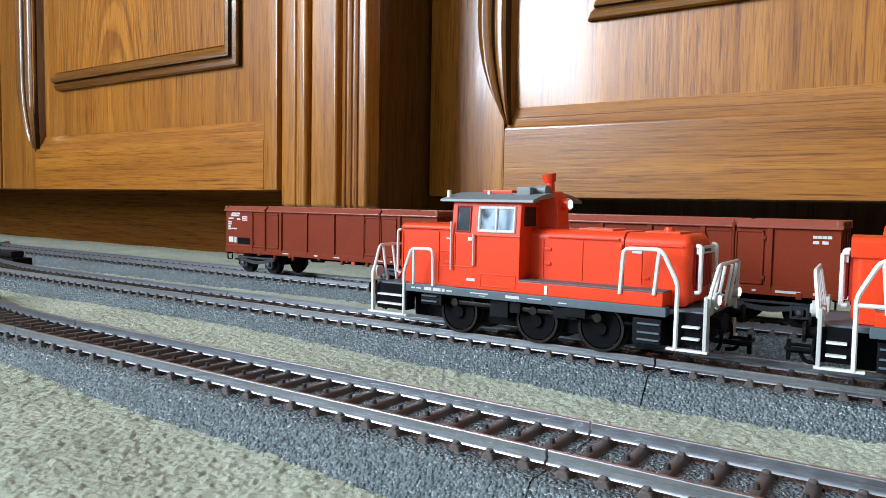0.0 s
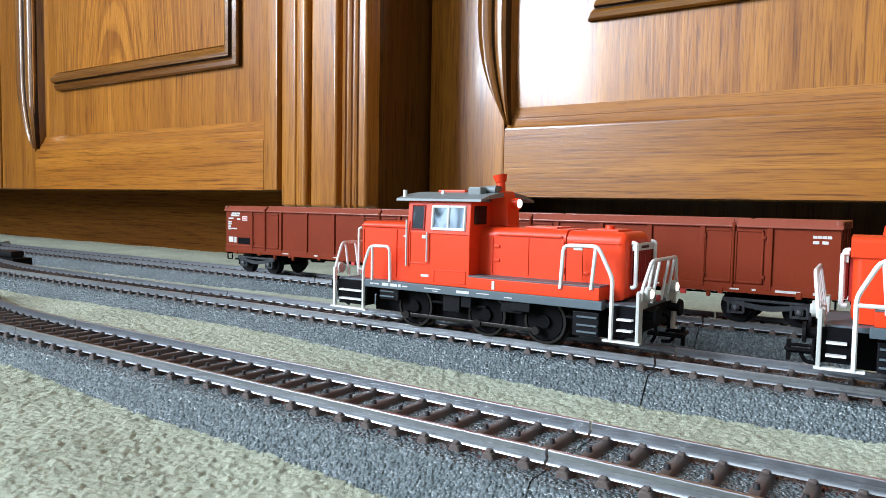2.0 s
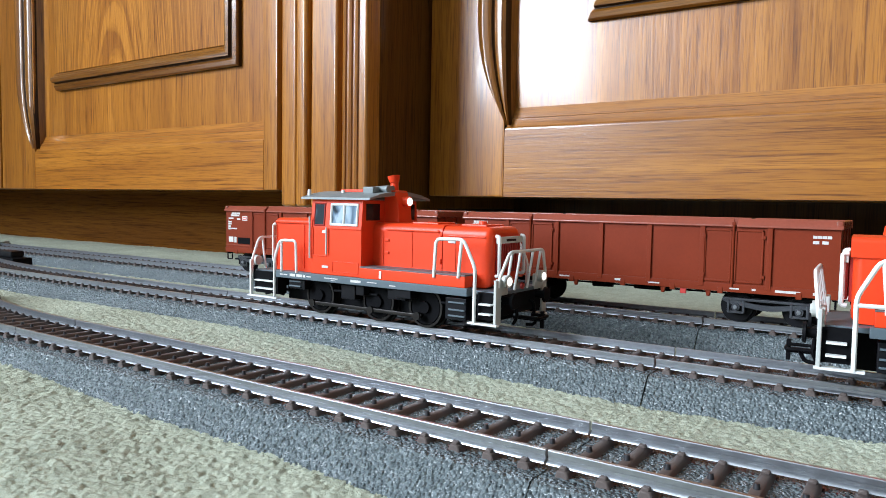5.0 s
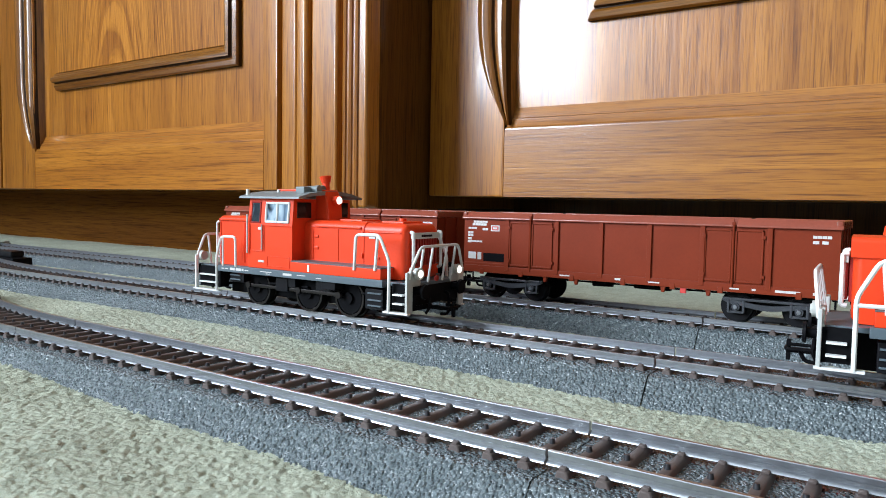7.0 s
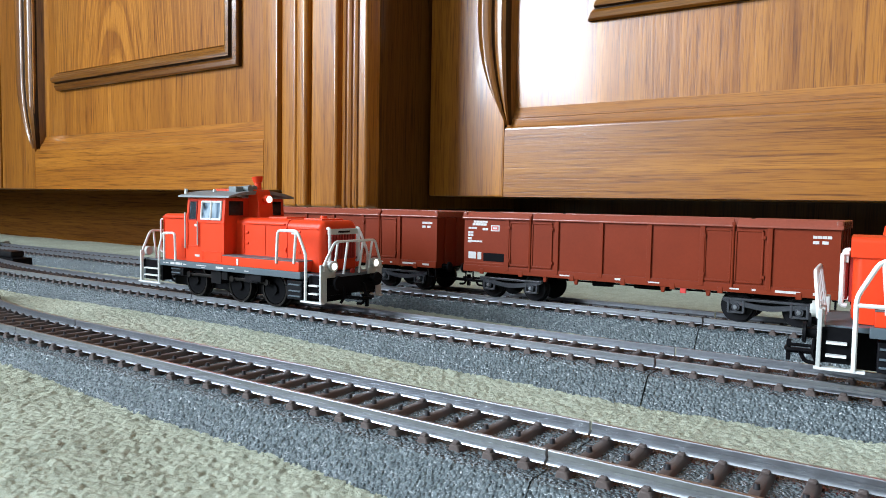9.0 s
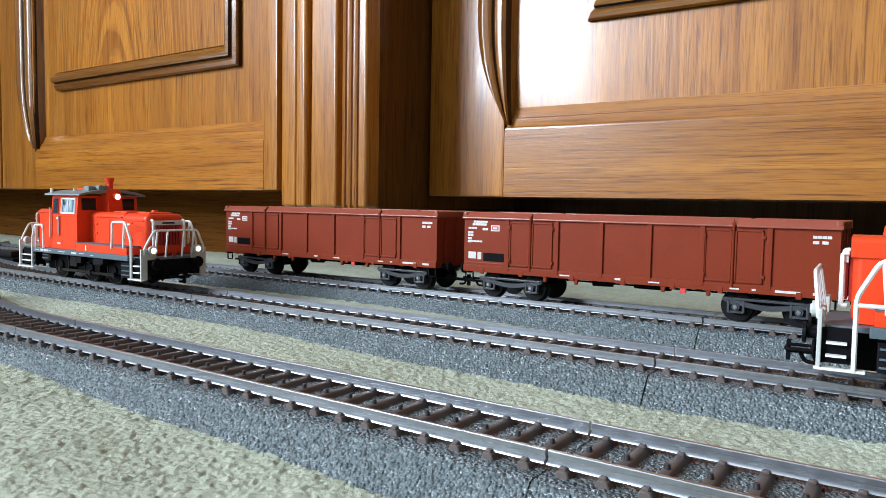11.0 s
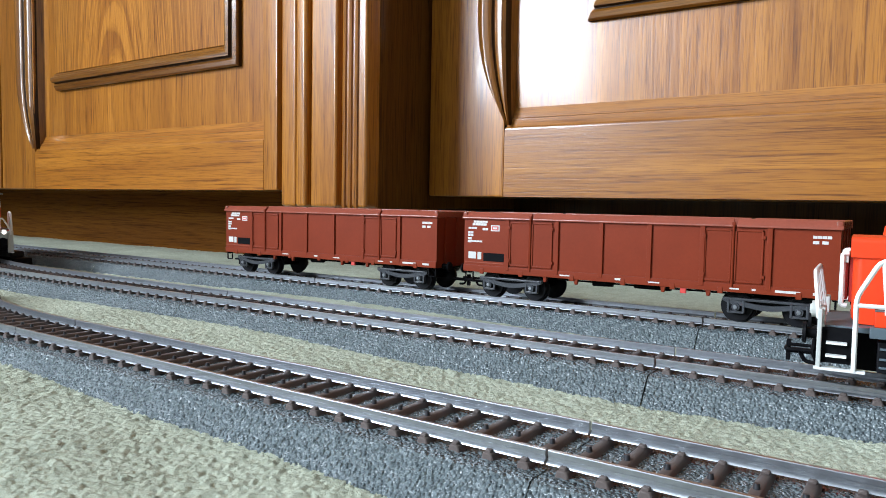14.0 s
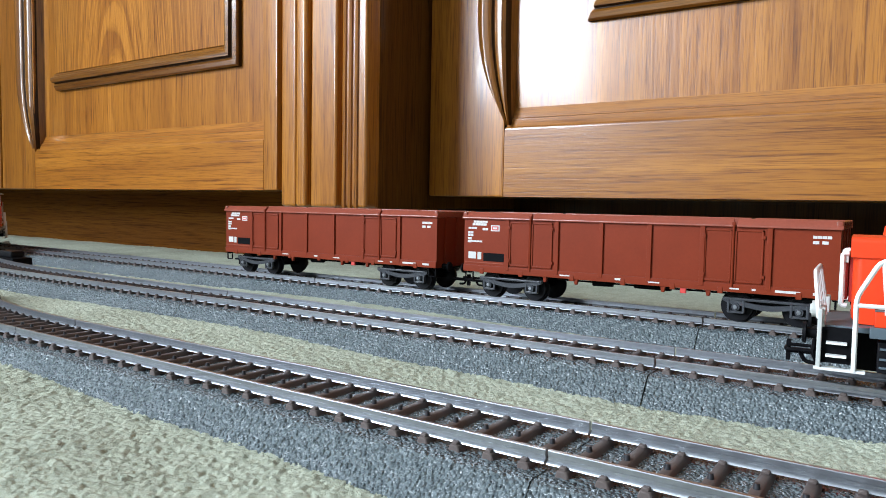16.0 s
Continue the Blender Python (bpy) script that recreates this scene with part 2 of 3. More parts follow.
def carpet():
    """Short beige carpet: tufts as real relief where it lies near, the rest a plain sheet just below."""
    tagged(part("floor", box(B(), -1600, 2100, -2900, 660, -30, -1.6), "carpet"), "short beige pile carpet over the whole floor", "floor", kind="structure")
    for x0, x1, y0, y1, step, seed in ((-330, -30, 26, 102, 0.38, 1), (-500, 40, 122, 182, 0.42, 2), (-1000, 60, 182, 430, 1.9, 3)):
        xs, ys = np.arange(x0, x1 + step, step), np.arange(y0, y1 + step, step)
        x, y = [a.ravel() for a in np.meshgrid(xs, ys, indexing="ij")]
        wx, wy = x + 0.5 * np.sin(y * 1.9 + x * 0.7), y + 0.5 * np.sin(x * 2.3 - y * 0.6)
        pile = 0.66 * pebbles(wx, wy, 1.0, seed) + 0.4 * pebbles(wy, wx, 0.72, seed + 5) + 0.5 * pebbles(wx, wy, 3.1, seed + 9)
        swell = np.interp(x, [-420, -340, -230, -190, -76, -56, 0], [1.6, 1.8, 3.0, 2.5, 0.6, 0.6, 1.6])
        z = pile + 0.5 * np.sin(x / 17 + np.sin(y / 11)) * np.sin(y / 13) - 1.05 + swell
        fs = grid_faces(len(xs), len(ys))
        tagged(sheet("carpet_pile", np.stack([x, y, z], 1), fs, "carpet"), "beige short-pile carpet with small tufts", "carpet", kind="stuff")


carpet()

# ---- track ----
SPACING, RAIL_TOP = 6.49, 10.4


def bed_profile():
    """Half section of the moulded ballast: distance from the middle, height."""
    o = np.concatenate([np.linspace(-20, -14.6, 24), np.linspace(-14.3, 14.3, 64), np.linspace(14.6, 20, 24)])
    z = np.interp(np.abs(o), [0, 14.3, 20], [7.25, 7.2, 0.0])
    return o, z


def track_mesh(thing_, length, radius, first):
    """Ballast bed and two rails of one section. radius 0: straight along -x; else curving towards +y."""
    def place(s, o):
        if not radius:
            return -s, o
        a = s / radius
        return -(radius - o) * np.sin(a), radius - (radius - o) * np.cos(a)
    o, z = bed_profile()
    s = np.linspace(0.02, length - 0.02, int(length / 0.36))
    S, O = [a.ravel() for a in np.meshgrid(s, o, indexing="ij")]
    Z = np.tile(z, len(s))
    slope = np.abs(O) > 14.3
    lump = pebbles(S + first, np.where(slope, O * 1.62, O) + first, 0.82, first)
    Z = Z + np.where(slope, 0.4, 0.35) * lump - 0.3
    O2 = O + np.where(slope, np.sign(O) * 0.32 * lump, 0)
    X, Y = place(S, O2)
    sheet("ballast_bed", np.stack([X, Y, Z], 1), grid_faces(len(s), len(o))[:, ::-1], "ballast", thing_, "dark grey moulded ballast")
    prof = [(-0.95, 8.2), (-0.93, 8.28), (-0.7, 8.6), (-0.32, 8.8), (-0.3, 9.35), (-0.46, 9.5), (-0.46, 10.28), (-0.36, 10.4),
            (0.36, 10.4), (0.46, 10.28), (0.46, 9.5), (0.3, 9.35), (0.32, 8.8), (0.7, 8.6), (0.93, 8.28), (0.95, 8.2)]
    for side in (-8.85, 8.85):
        bm = B()
        n = 2 if not radius else 24
        rings = []
        for k in range(n):
            q = 0.12 + (length - 0.24) * k / (n - 1)
            ring = []
            for a, h in prof:
                px, py = place(q, side + a)
                ring.append(bm.verts.new((px, py, h)))
            rings.append(ring)
        for r0, r1 in zip(rings, rings[1:]):
            for j in range(len(prof)):
                bm.faces.new((r0[j], r1[j], r1[(j + 1) % len(prof)], r0[(j + 1) % len(prof)]))
        bm.faces.new(rings[0])
        bm.faces.new(rings[-1][::-1])
        bmesh.ops.recalc_face_normals(bm, faces=bm.faces)
        part("rail", bm, "steel", thing_, "bright nickel-silver rail")
    return place


def sleeper_meshes():
    bm = B()
    extrude(bm, [(-1.3, 6.6), (-0.85, 8.2), (0.85, 8.2), (1.3, 6.6)], "y", -10.9, 10.9, 0.25, 1)
    for y in (-10.15, -7.55, 7.55, 10.15):
        box(bm, -0.65, 0.65, y - 0.5, y + 0.5, 8.0, 8.75, 0.22, 1)
    a = part("sleeper", bm, "sleeper").data
    bm = B()
    cyl(bm, (0, 0, 8.1), (0, 0, 9.1), 0.55, 0.42, 10)
    c = part("stud", bm, "stud").data
    for ob in [ob for ob in bpy.data.objects if ob.name in ("sleeper", "stud")]:
        bpy.data.objects.remove(ob)
    return a, c


SLEEPER, STUD = sleeper_meshes()


def track(length, radius, m, seed, label):
    t = thing("track_section", label, "track", m, "model railway track")
    place = track_mesh(t, length, radius, seed)
    n = round(length / SPACING)
    for k in range(n):
        s = (k + 0.5) * length / n
        x, y = place(s, 0.0)
        ob = new("sleeper", SLEEPER)
        ob.parent = t
        ob.location, ob.rotation_euler = (x * MM, y * MM, 0), (0, 0, -(s / radius if radius else 0))
        pin = new("stud", STUD)
        pin.parent = ob
    return t


Y_NEAR, Y_MID, Y_BACK = 109.8, 188.2, 266.0
STRAIGHT = "grey moulded model railway track on the beige carpet"
CURVED = "curved grey moulded model railway track on the carpet"


def at_mm(x, y, z=0.0, turn=0.0):
    return pose(x * MM, y * MM, z * MM, 0, 0, turn)


def tracks():
    a = track(188.0, 0, at_mm(140.4, Y_NEAR), 1.0, STRAIGHT)
    track(171.5, 0, at_mm(-47.8, Y_NEAR), 2.0, STRAIGHT)
    track(150.0, 360, at_mm(-219.5, Y_NEAR), 3.0, CURVED)
    for x, y in ((132.8, Y_MID), (-55.5, Y_MID), (125.0, Y_BACK), (-63.3, Y_BACK), (-251.6, Y_BACK), (-439.9, Y_BACK), (-628.2, Y_BACK)):
        copy_thing(a, at_mm(x, y))
    track(134.0, 0, at_mm(-243.8, Y_MID), 5.0, STRAIGHT)
    track(300.0, 437.5, at_mm(-378.0, Y_MID), 6.0, CURVED)


# ---- wagons ----
def bogie(parent, u):
    g = part("bogie", box(B(), -9, 9, -9, 9, 5.5, 8.6, 0.5), "iron", parent, "black bogie", (u, 0, 0))
    for side in (-1, 1):
        y = side * 12.3
        bm = B()
        n = 14
        lo = [(-14 + 28 * k / n, 6.5 - 1.7 * math.cos((k / n - 0.5) * math.pi) ** 2 + (0.9 if k in (0, n) else 0)) for k in range(n + 1)]
        hi = [(x, z + 1.25 + 0.5 * math.cos((x / 14) * math.pi / 2)) for x, z in lo]
        extrude(bm, lo + hi[::-1], "y", y - 0.7, y + 0.7)
        box(bm, -13.5, 13.5, y - 0.9, y + 0.9, 7.6, 8.5, 0.2)
        part("side_frame", bm, "bogie_grey", g)
        for a in (-9.7, 9.7):
            bm = B()
            box(bm, a - 2.5, a + 2.5, y - side * 0.2 - 0.9, y - side * 0.2 + 0.9, 3.2, 4.0, 0.2)
            for k in (-2.4, 2.4):
                box(bm, a + k - 0.4, a + k + 0.4, y - 0.8, y + 0.8, 3.4, 8.0, 0.15)
            part("guard", bm, "bogie_grey", g)
            bm = B()
            cyl(bm, (a, y - side * 1.0, 5.4), (a, y + side * 1.2, 5.4), 1.55, 1.3, 14)
            part("axle_box", bm, "bogie_grey", g)
            part("axle_cap", cyl(B(), (a, y + side * 1.1, 5.4), (a, y + side * 1.7, 5.4), 0.85, 0.6, 10), "steel", g, "bright axle cap")
    for a in (-9.7, 9.7):
        bm = B()
        cyl(bm, (a, -11, 5.3), (a, 11, 5.3), 0.9, seg=8)
        for side in (-1, 1):
            cyl(bm, (a, side * 8.0, 5.3), (a, side * 10.2, 5.3), 5.2, 5.0, 24)
            cyl(bm, (a, side * 7.6, 5.3), (a, side * 8.1, 5.3), 5.9, 5.9, 24)
        part("wheelset", bm, "iron", g, "dark steel wheelset")


def buffers(parent, end, z, r=2.2):
    s = 1 if end > 0 else -1
    for y in (-10.2, 10.2):
        bm = B()
        cyl(bm, (end, y, z), (end + s * 3.2, y, z), 1.25, 1.1, 12)
        cyl(bm, (end + s * 3.0, y, z), (end + s * 3.7, y, z), r, r * 0.9, 16)
        part("buffer", bm, "black", parent)


def coupler(parent, end, s):
    bm = B()
    a, c = sorted((end - s * 2, end + s * 7.0))
    box(bm, a, c, -1.3, 1.3, 4.4, 5.4, 0.2)
    tube(bm, bent([(end + s * 2, -3.4, 5.6), (end + s * 7.6, -3.4, 5.6), (end + s * 7.6, 3.4, 5.6), (end + s * 2, 3.4, 5.6)], 1), 0.45)
    box(bm, end + s * 7.2 - 0.5, end + s * 7.2 + 0.5, -0.6, 0.6, 2.4, 7.4, 0.15)
    tube(bm, bent([(end + s * 1, 2.0, 2.6), (end + s * 3.6, 2.0, 2.8), (end + s * 4.6, 2.0, 5.2), (end + s * 7.4, 2.0, 5.0)], 1), 0.5)
    part("coupling_hook", bm, "black", parent, "black spring coupling hook")


def wagon(m):
    """Four-axle open wagon, 138 mm over its body; the near side faces -y."""
    w = thing("open_goods_wagon", "oxide-brown open goods wagon with white markings, parked on the back track", "goods wagon", m, "parked goods wagons")
    half, wide = 69.0, 15.4
    floor_z, rim0, rim1 = 12.6, 32.4, 35.3
    part("floor_pan", box(B(), -half + 0.8, half - 0.8, -wide + 0.8, wide - 0.8, floor_z - 1.5, floor_z, 0.1), "oxide", w)
    ribs = [-48.3, -26.7, -8.8, 9.3, 27.6, 48.8]
    for s in (-1, 1):
        part("side_wall", box(B(), -half, half, s * wide, s * (wide - 0.9), 11.6, 33.0, 0.1), "oxide", w)
        bm = B()
        n0, n1 = s * (wide + 0.45), s * (wide - 0.9)
        box(bm, -half, half, s * (wide + 0.55), s * (wide - 0.5), 10.6, 13.4, 0.2)
        for x in (-60, -42, -20, 0, 18, 34, 58):
            box(bm, x - 0.9, x + 0.9, s * (wide + 0.75), s * wide, 9.9, 12.2, 0.2)
        part("solebar", bm, "oxide", w)
        bm = B()
        for x0, x1 in ((-half - 0.6, -38.0), (-36.8, 37.4), (38.6, half + 0.6)):
            extrude(bm, [(s * (wide + 1.0), rim0), (s * (wide + 1.05), rim0 + 0.6), (s * (wide - 0.9), rim1 - 0.1), (s * (wide - 1.5), rim1), (s * (wide - 1.9), rim1 - 0.3), (s * (wide - 1.9), rim0)], "x", x0, x1, 0.15, 1)
        part("top_rail", bm, "oxide_rim", w, "lighter brown top rail")
        for x in ribs:
            part("rib", box(B(), x - 0.85, x + 0.85, s * (wide + 0.75), s * (wide - 0.3), 12.0, 32.6, 0.2), "oxide", w)
        for c in (-38.0, 37.6):
            for d in (-1, 1):
                bm = B()
                x0, x1 = (c + 0.5, c + 9.4) if d > 0 else (c - 9.4, c - 0.5)
                box(bm, x0, x1, s * (wide + 0.15), s * (wide - 0.2), 13.9, 31.6, 0.1)
                for a, b_ in ((x0, x0 + 0.6), (x1 - 0.6, x1)):
                    box(bm, a, b_, s * (wide + 0.5), s * wide, 13.9, 31.6, 0.15)
                for a, b_ in ((13.9, 14.6), (31.0, 31.6)):
                    box(bm, x0, x1, s * (wide + 0.5), s * wide, a, b_, 0.15)
                dr = part("door", bm, "oxide", w, "steel side door")
                bm = B()
                for z in (16.2, 29.2):
                    box(bm, (x1 if d > 0 else x0) - 0.6, (x1 if d > 0 else x0) + 0.6, s * (wide + 0.95), s * wide, z - 0.6, z + 0.6, 0.15)
                part("hinge", bm, "oxide", dr)
            bm = B()
            cyl(bm, (c, s * (wide + 0.55), 12.4), (c, s * (wide + 0.55), 33.4), 0.42, seg=8)
            box(bm, c - 0.6, c + 0.6, s * (wide + 1.1), s * wide, 33.0, 34.2, 0.15)
            part("locking_bar", bm, "oxide", w)
    for s in (-1, 1):
        bm = B()
        x0, x1 = (half - 0.9, half) if s > 0 else (-half, -half + 0.9)
        box(bm, x0, x1, -wide + 0.3, wide - 0.3, 10.6, 33.4, 0.15)
        for y in (-9, 0, 9):
            box(bm, (x1 if s > 0 else x0) - 0.5, (x1 if s > 0 else x0) + 0.5, y - 0.7, y + 0.7, 11, 33, 0.2)
        part("end_wall", bm, "oxide", w)
        part("end_rail", box(B(), x0 - 0.5, x1 + 0.5, -wide - 0.5, wide + 0.5, rim0, rim1 - 0.1, 0.4), "oxide_rim", w)
        buffers(w, s * half, 11.2)
        coupler(w, s * half, s)
        bogie(w, s * 48.3)
    for s in (-1, 1):
        for x in (-31.5, -18.5, 14.5, 30.0):
            part("roping_hook", extrude(B(), [(x - 0.9, 10.8), (x + 0.9, 10.8), (x + 0.5, 8.6), (x - 0.5, 8.6)], "y", s * 14.2, s * 15.6, 0.15, 1), "oxide", w)
        for x in (-66.5, 66.5):
            part("shunter_step", tube(B(), bent([(x - 1.8, s * 14.8, 11), (x - 1.8, s * 14.8, 6.8), (x + 1.8, s * 14.8, 6.8), (x + 1.8, s * 14.8, 11)], 0.6), 0.35, 6), "black", w)
        part("brake_lever", box(B(), 20.5, 22.6, s * 15.6, s * 14.6, 8.8, 11.4, 0.2), "print_red" if s < 0 else "oxide", w)
    bm = B()
    box(bm, -60, 60, -2.2, 2.2, 9.2, 11.3, 0.3)
    for x in (-26, -9, 9, 26):
        box(bm, x - 0.8, x + 0.8, -13.5, 13.5, 9.8, 11.3, 0.2)
    part("underframe", bm, "black", w)
    bm = B()
    cyl(bm, (-2, 3.5, 8.6), (12, 3.5, 8.6), 1.7, seg=14)
    part("air_tank", bm, "black", w)
    part("brake_cylinder", cyl(B(), (-16, -4, 8.8), (-8, -4, 8.8), 1.5, 1.2, 14), "black", w)
    part("brake_pull_rod", cyl(B(), (-38, 0, 8.4), (38, 0, 8.4), 0.35, seg=8), "black", w)
    # markings on both sides
    for s in (-1, 1):
        f, g = s * (wide + 0.06), s * (wide - 0.3)
        def mark(x0, x1, z0, z1, mat="print", out=0.0, name="marking", label="white printed marking"):
            if s > 0:
                x0, x1 = -x1, -x0
            return part(name, box(B(), x0, x1, f + s * out, g, z0, z1), mat, w, label)
        for x0, n, z, h in ((-64.5, 5, 30.9, 0.75), (-65.0, 5, 29.8, 0.8), (-67.0, 3, 28.3, 0.6), (-60.2, 2, 27.9, 0.75), (-67.2, 2, 26.4, 0.7), (-67.2, 2, 25.3, 0.8),
                            (-67.2, 1, 23.9, 0.8), (-67.2, 1, 22.7, 0.8), (-65.6, 4, 22.9, 0.55), (61.2, 4, 29.6, 0.75), (61.2, 1, 27.9, 0.8), (63.8, 1, 27.9, 0.8)):
            for k in range(n):
                mark(x0 + k * 1.35, x0 + k * 1.35 + (1.24 if n > 1 else 1.8), z - 0.06, z + h + 0.1)
        mark(-68.4, -50.0, 14.3, 14.7, "oxide_rim", 0.1, "ledge", "light ledge line")
        for x0, x1, h in ((-25, -19.2, 0.5), (9.5, 13.4, 0.5), (-3, -0.8, 0.8), (37, 40, 0.5), (44, 45.2, 0.6), (51, 58.4, 0.8), (62, 65.4, 0.8)):
            mark(x0, x1, 11.6, 11.6 + h, "print", 0.6)
        mark(-56.2, -52.2, 27.6, 30.0, "print", 0, "emblem", "white emblem plate with red outline")
        mark(-55.7, -52.7, 28.0, 29.6, "print_red", 0.05, "emblem_ring", "red emblem outline")
        mark(-55.2, -53.2, 28.4, 29.2, "print", 0.1, "emblem_core", "white emblem centre")
        mark(-59.6, -49.9, 15.2, 18.6, "black", 0, "chalk_panel", "black writing panel")
        mark(-66.8, -63.2, 16.0, 18.8, "print")
        mark(-62.4, -60.6, 15.8, 18.8, "pale_grey")
    return w


# ---- locomotives ----
def handrail(parent, pts, r=0.55, mat="white", name="handrail"):
    return part(name, tube(B(), bent(pts, 1.6), r), mat, parent, "white wire handrail")


def hood(bm, u0, u1, wide, z0, z1, r):
    """A long rounded hood."""
    o = [(-wide, z0), (wide, z0), (wide, z1 - r)]
    o += [(wide - r + r * math.cos(a), z1 - r + r * math.sin(a)) for a in (math.pi / 2 * k / 5 for k in range(1, 6))]
    o += [(-wide + r - r * math.sin(a), z1 - r + r * math.cos(a)) for a in (math.pi / 2 * k / 5 for k in range(0, 6))]
    extrude(bm, o, "x", u0, u1)
    return bm


def wheel(parent, u, s, r=6.4):
    bm = B()
    y = s * 9.0
    cyl(bm, (0, y - s * 1.2, 0), (0, y + s * 1.2, 0), r - 1.1, seg=28)
    cyl(bm, (0, y, 0), (0, y + s * 2.1, 0), 1.9, seg=14)
    w = part("wheel", bm, "black", parent, "black spoked wheel with steel tyre", (u, 0, r))
    bm = B()
    n = 32
    for a0, a1, ya, yb in ((r - 0.75, r, y - s * 1.2, y + s * 1.35), (r - 1.0, r + 0.7, y - s * 1.7, y - s * 1.1)):
        ring = []
        for k in range(n):
            c, q = math.cos(2 * math.pi * k / n), math.sin(2 * math.pi * k / n)
            ring.append([bm.verts.new(p) for p in ((a0 * c, ya, a0 * q), (a1 * c, ya, a1 * q), (a1 * c, yb, a1 * q), (a0 * c, yb, a0 * q))])
        for k in range(n):
            p, q = ring[k], ring[(k + 1) % n]
            for j in range(4):
                bm.faces.new((p[j], q[j], q[(j + 1) % 4], p[(j + 1) % 4]))
    bmesh.ops.recalc_face_normals(bm, faces=bm.faces)
    part("tyre", bm, "rim_steel", w, "steel tyre")
    bm = B()
    cyl(bm, (0, y + s * 1.2, 3.0), (0, y + s * 3.6, 3.0), 0.75, seg=10)
    part("crank_pin", bm, "rim_steel", w)
    return w


def step_set(parent, u_in, u_out, s):
    """White framed steps below one corner of the locomotive."""
    y = s * 15.6
    bm = B()
    box(bm, min(u_in, u_out), max(u_in, u_out), y - s * 5.5, y - s * 1.2, 5.4, 13.2, 0.2)
    part("step_box", bm, "black", parent)
    for z in (7.2, 10.0):
        part("tread", box(B(), min(u_in, u_out) + 1.4, max(u_in, u_out) - 1.0, y - s * 1.6, y + s * 0.5, z - 0.25, z + 0.25, 0.1), "white", parent, "white step tread")
    a, b_ = sorted((u_in, u_out))
    part("foot_bar", box(B(), a - 2.2, b_ + 1.2, y - s * 1.0, y + s * 0.7, 4.0, 4.6, 0.15), "white", parent, "white bottom step edge")


def loco(name, label, m, lit=True):
    """Three-axle shunter; long hood to +x, near side -y."""
    L = thing(name, label, "locomotive", m, "red shunting locomotives")
    # frame and decks
    bm = B()
    box(bm, -40, 45, -7.2, 7.2, 3.2, 12.0, 0.4)
    part("chassis", bm, "black", L)
    for s in (-1, 1):
        part("side_sill", box(B(), -37.6, 42.0, s * 16.0, s * 12.5, 11.8, 14.2, 0.2), "frame_grey", L, "slate grey side sill")
        bm = B()
        box(bm, 1.3, 41.2, s * 15.9, s * 8, 14.2, 17.6, 0.25)
        part("side_box", bm, "red", L)
        part("walkway", box(B(), 1.4, 41.3, s * 16.05, s * 8.8, 17.6, 18.0, 0.1), "deck", L, "grey-brown walkway")
        for u0, u1, z0, z1, d in ((-33, -25.5, 8.0, 11.2, 13.6), (-9, -3, 6.4, 11.2, 13.2), (-2.5, 1, 8.2, 11.4, 13.4), (11, 18, 8.2, 11.2, 13.6), (14.6, 20.8, 9.0, 11.6, 14.6), (33, 40.4, 4.2, 10.8, 13.6)):
            part("equipment_box", box(B(), u0, u1, s * d, s * 7, z0, z1, 0.3), "iron", L)
        for u0, z in ((-32.5, 10.6), (-32.5, 9.0), (34.4, 9.4), (34.4, 7.2), (34.4, 5.4)):
            part("step", box(B(), u0, u0 + 5.6, s * 14.2, s * 12, z - 0.2, z + 0.25, 0.08), "frame_grey", L)
        for u0 in (-14, -1, 12, 30):
            part("brake_rod", cyl(B(), (u0, s * 10.9, 8.5), (u0 + 6, s * 10.9, 8.5), 0.5, seg=8), "black", L)
    for s in (-1, 1):
        u0, u1 = (41.5, 51) if s > 0 else (-50.4, -37.4)
        part("end_deck", box(B(), u0, u1, -13.5, 13.5, 12.4, 13.6, 0.2), "frame_grey", L, "grey end platform")
    for s in (-1, 1):
        bm = B()
        box(bm, s * 48.8, s * 51.2, -13.5, 13.5, 6.4, 12.6, 0.4)
        part("buffer_beam", bm, "black", L)
        buffers(L, s * 51.2, 11.0, 2.5)
        coupler(L, s * 51.2, s)
    # cab
    bm = B()
    o = [(-15.2, 14.2), (15.2, 14.2), (15.2, 29.7), (14.4, 39.2), (-14.4, 39.2), (-15.2, 29.7)]
    extrude(bm, o, "x", -21.3, 1.3, 0.35)
    part("cab", bm, "red", L)
    bm = B()
    arch = [(-16.4, 39.2), (-16.2, 39.9), (-11, 41.2), (-5, 42.0), (0, 42.2), (5, 42.0), (11, 41.2), (16.2, 39.9), (16.4, 39.2), (12, 40.0), (0, 41.0), (-12, 40.0)]
    extrude(bm, arch, "x", -24.6, 5.6)
    roof = part("cab_roof", bm, "roof_grey", L, "dark grey arched cab roof")
    bm = B()
    box(bm, -17, -7, -5, 5, 41.6, 42.8, 0.3)
    part("roof_hatch", bm, "red", roof)
    bm = B()
    box(bm, -3.2, 1.2, -9.5, -6.0, 41.0, 43.6, 0.4)
    cyl(bm, (-2.4, -5.0, 42.8), (4.2, -5.0, 42.8), 0.9, 1.4, 12)
    cyl(bm, (-1.8, -2.4, 42.9), (3.6, -2.4, 42.9), 0.9, 1.3, 12)
    part("horn", bm, "roof_grey", roof, "dark grey twin horns")
    for u, v_ in ((-23.4, -13.5), (-12.6, -8.5)):
        part("whistle", cyl(B(), (u, v_, 40.2), (u, v_, 42.5), 0.7, 0.6, 10), "white", roof, "white roof fitting")
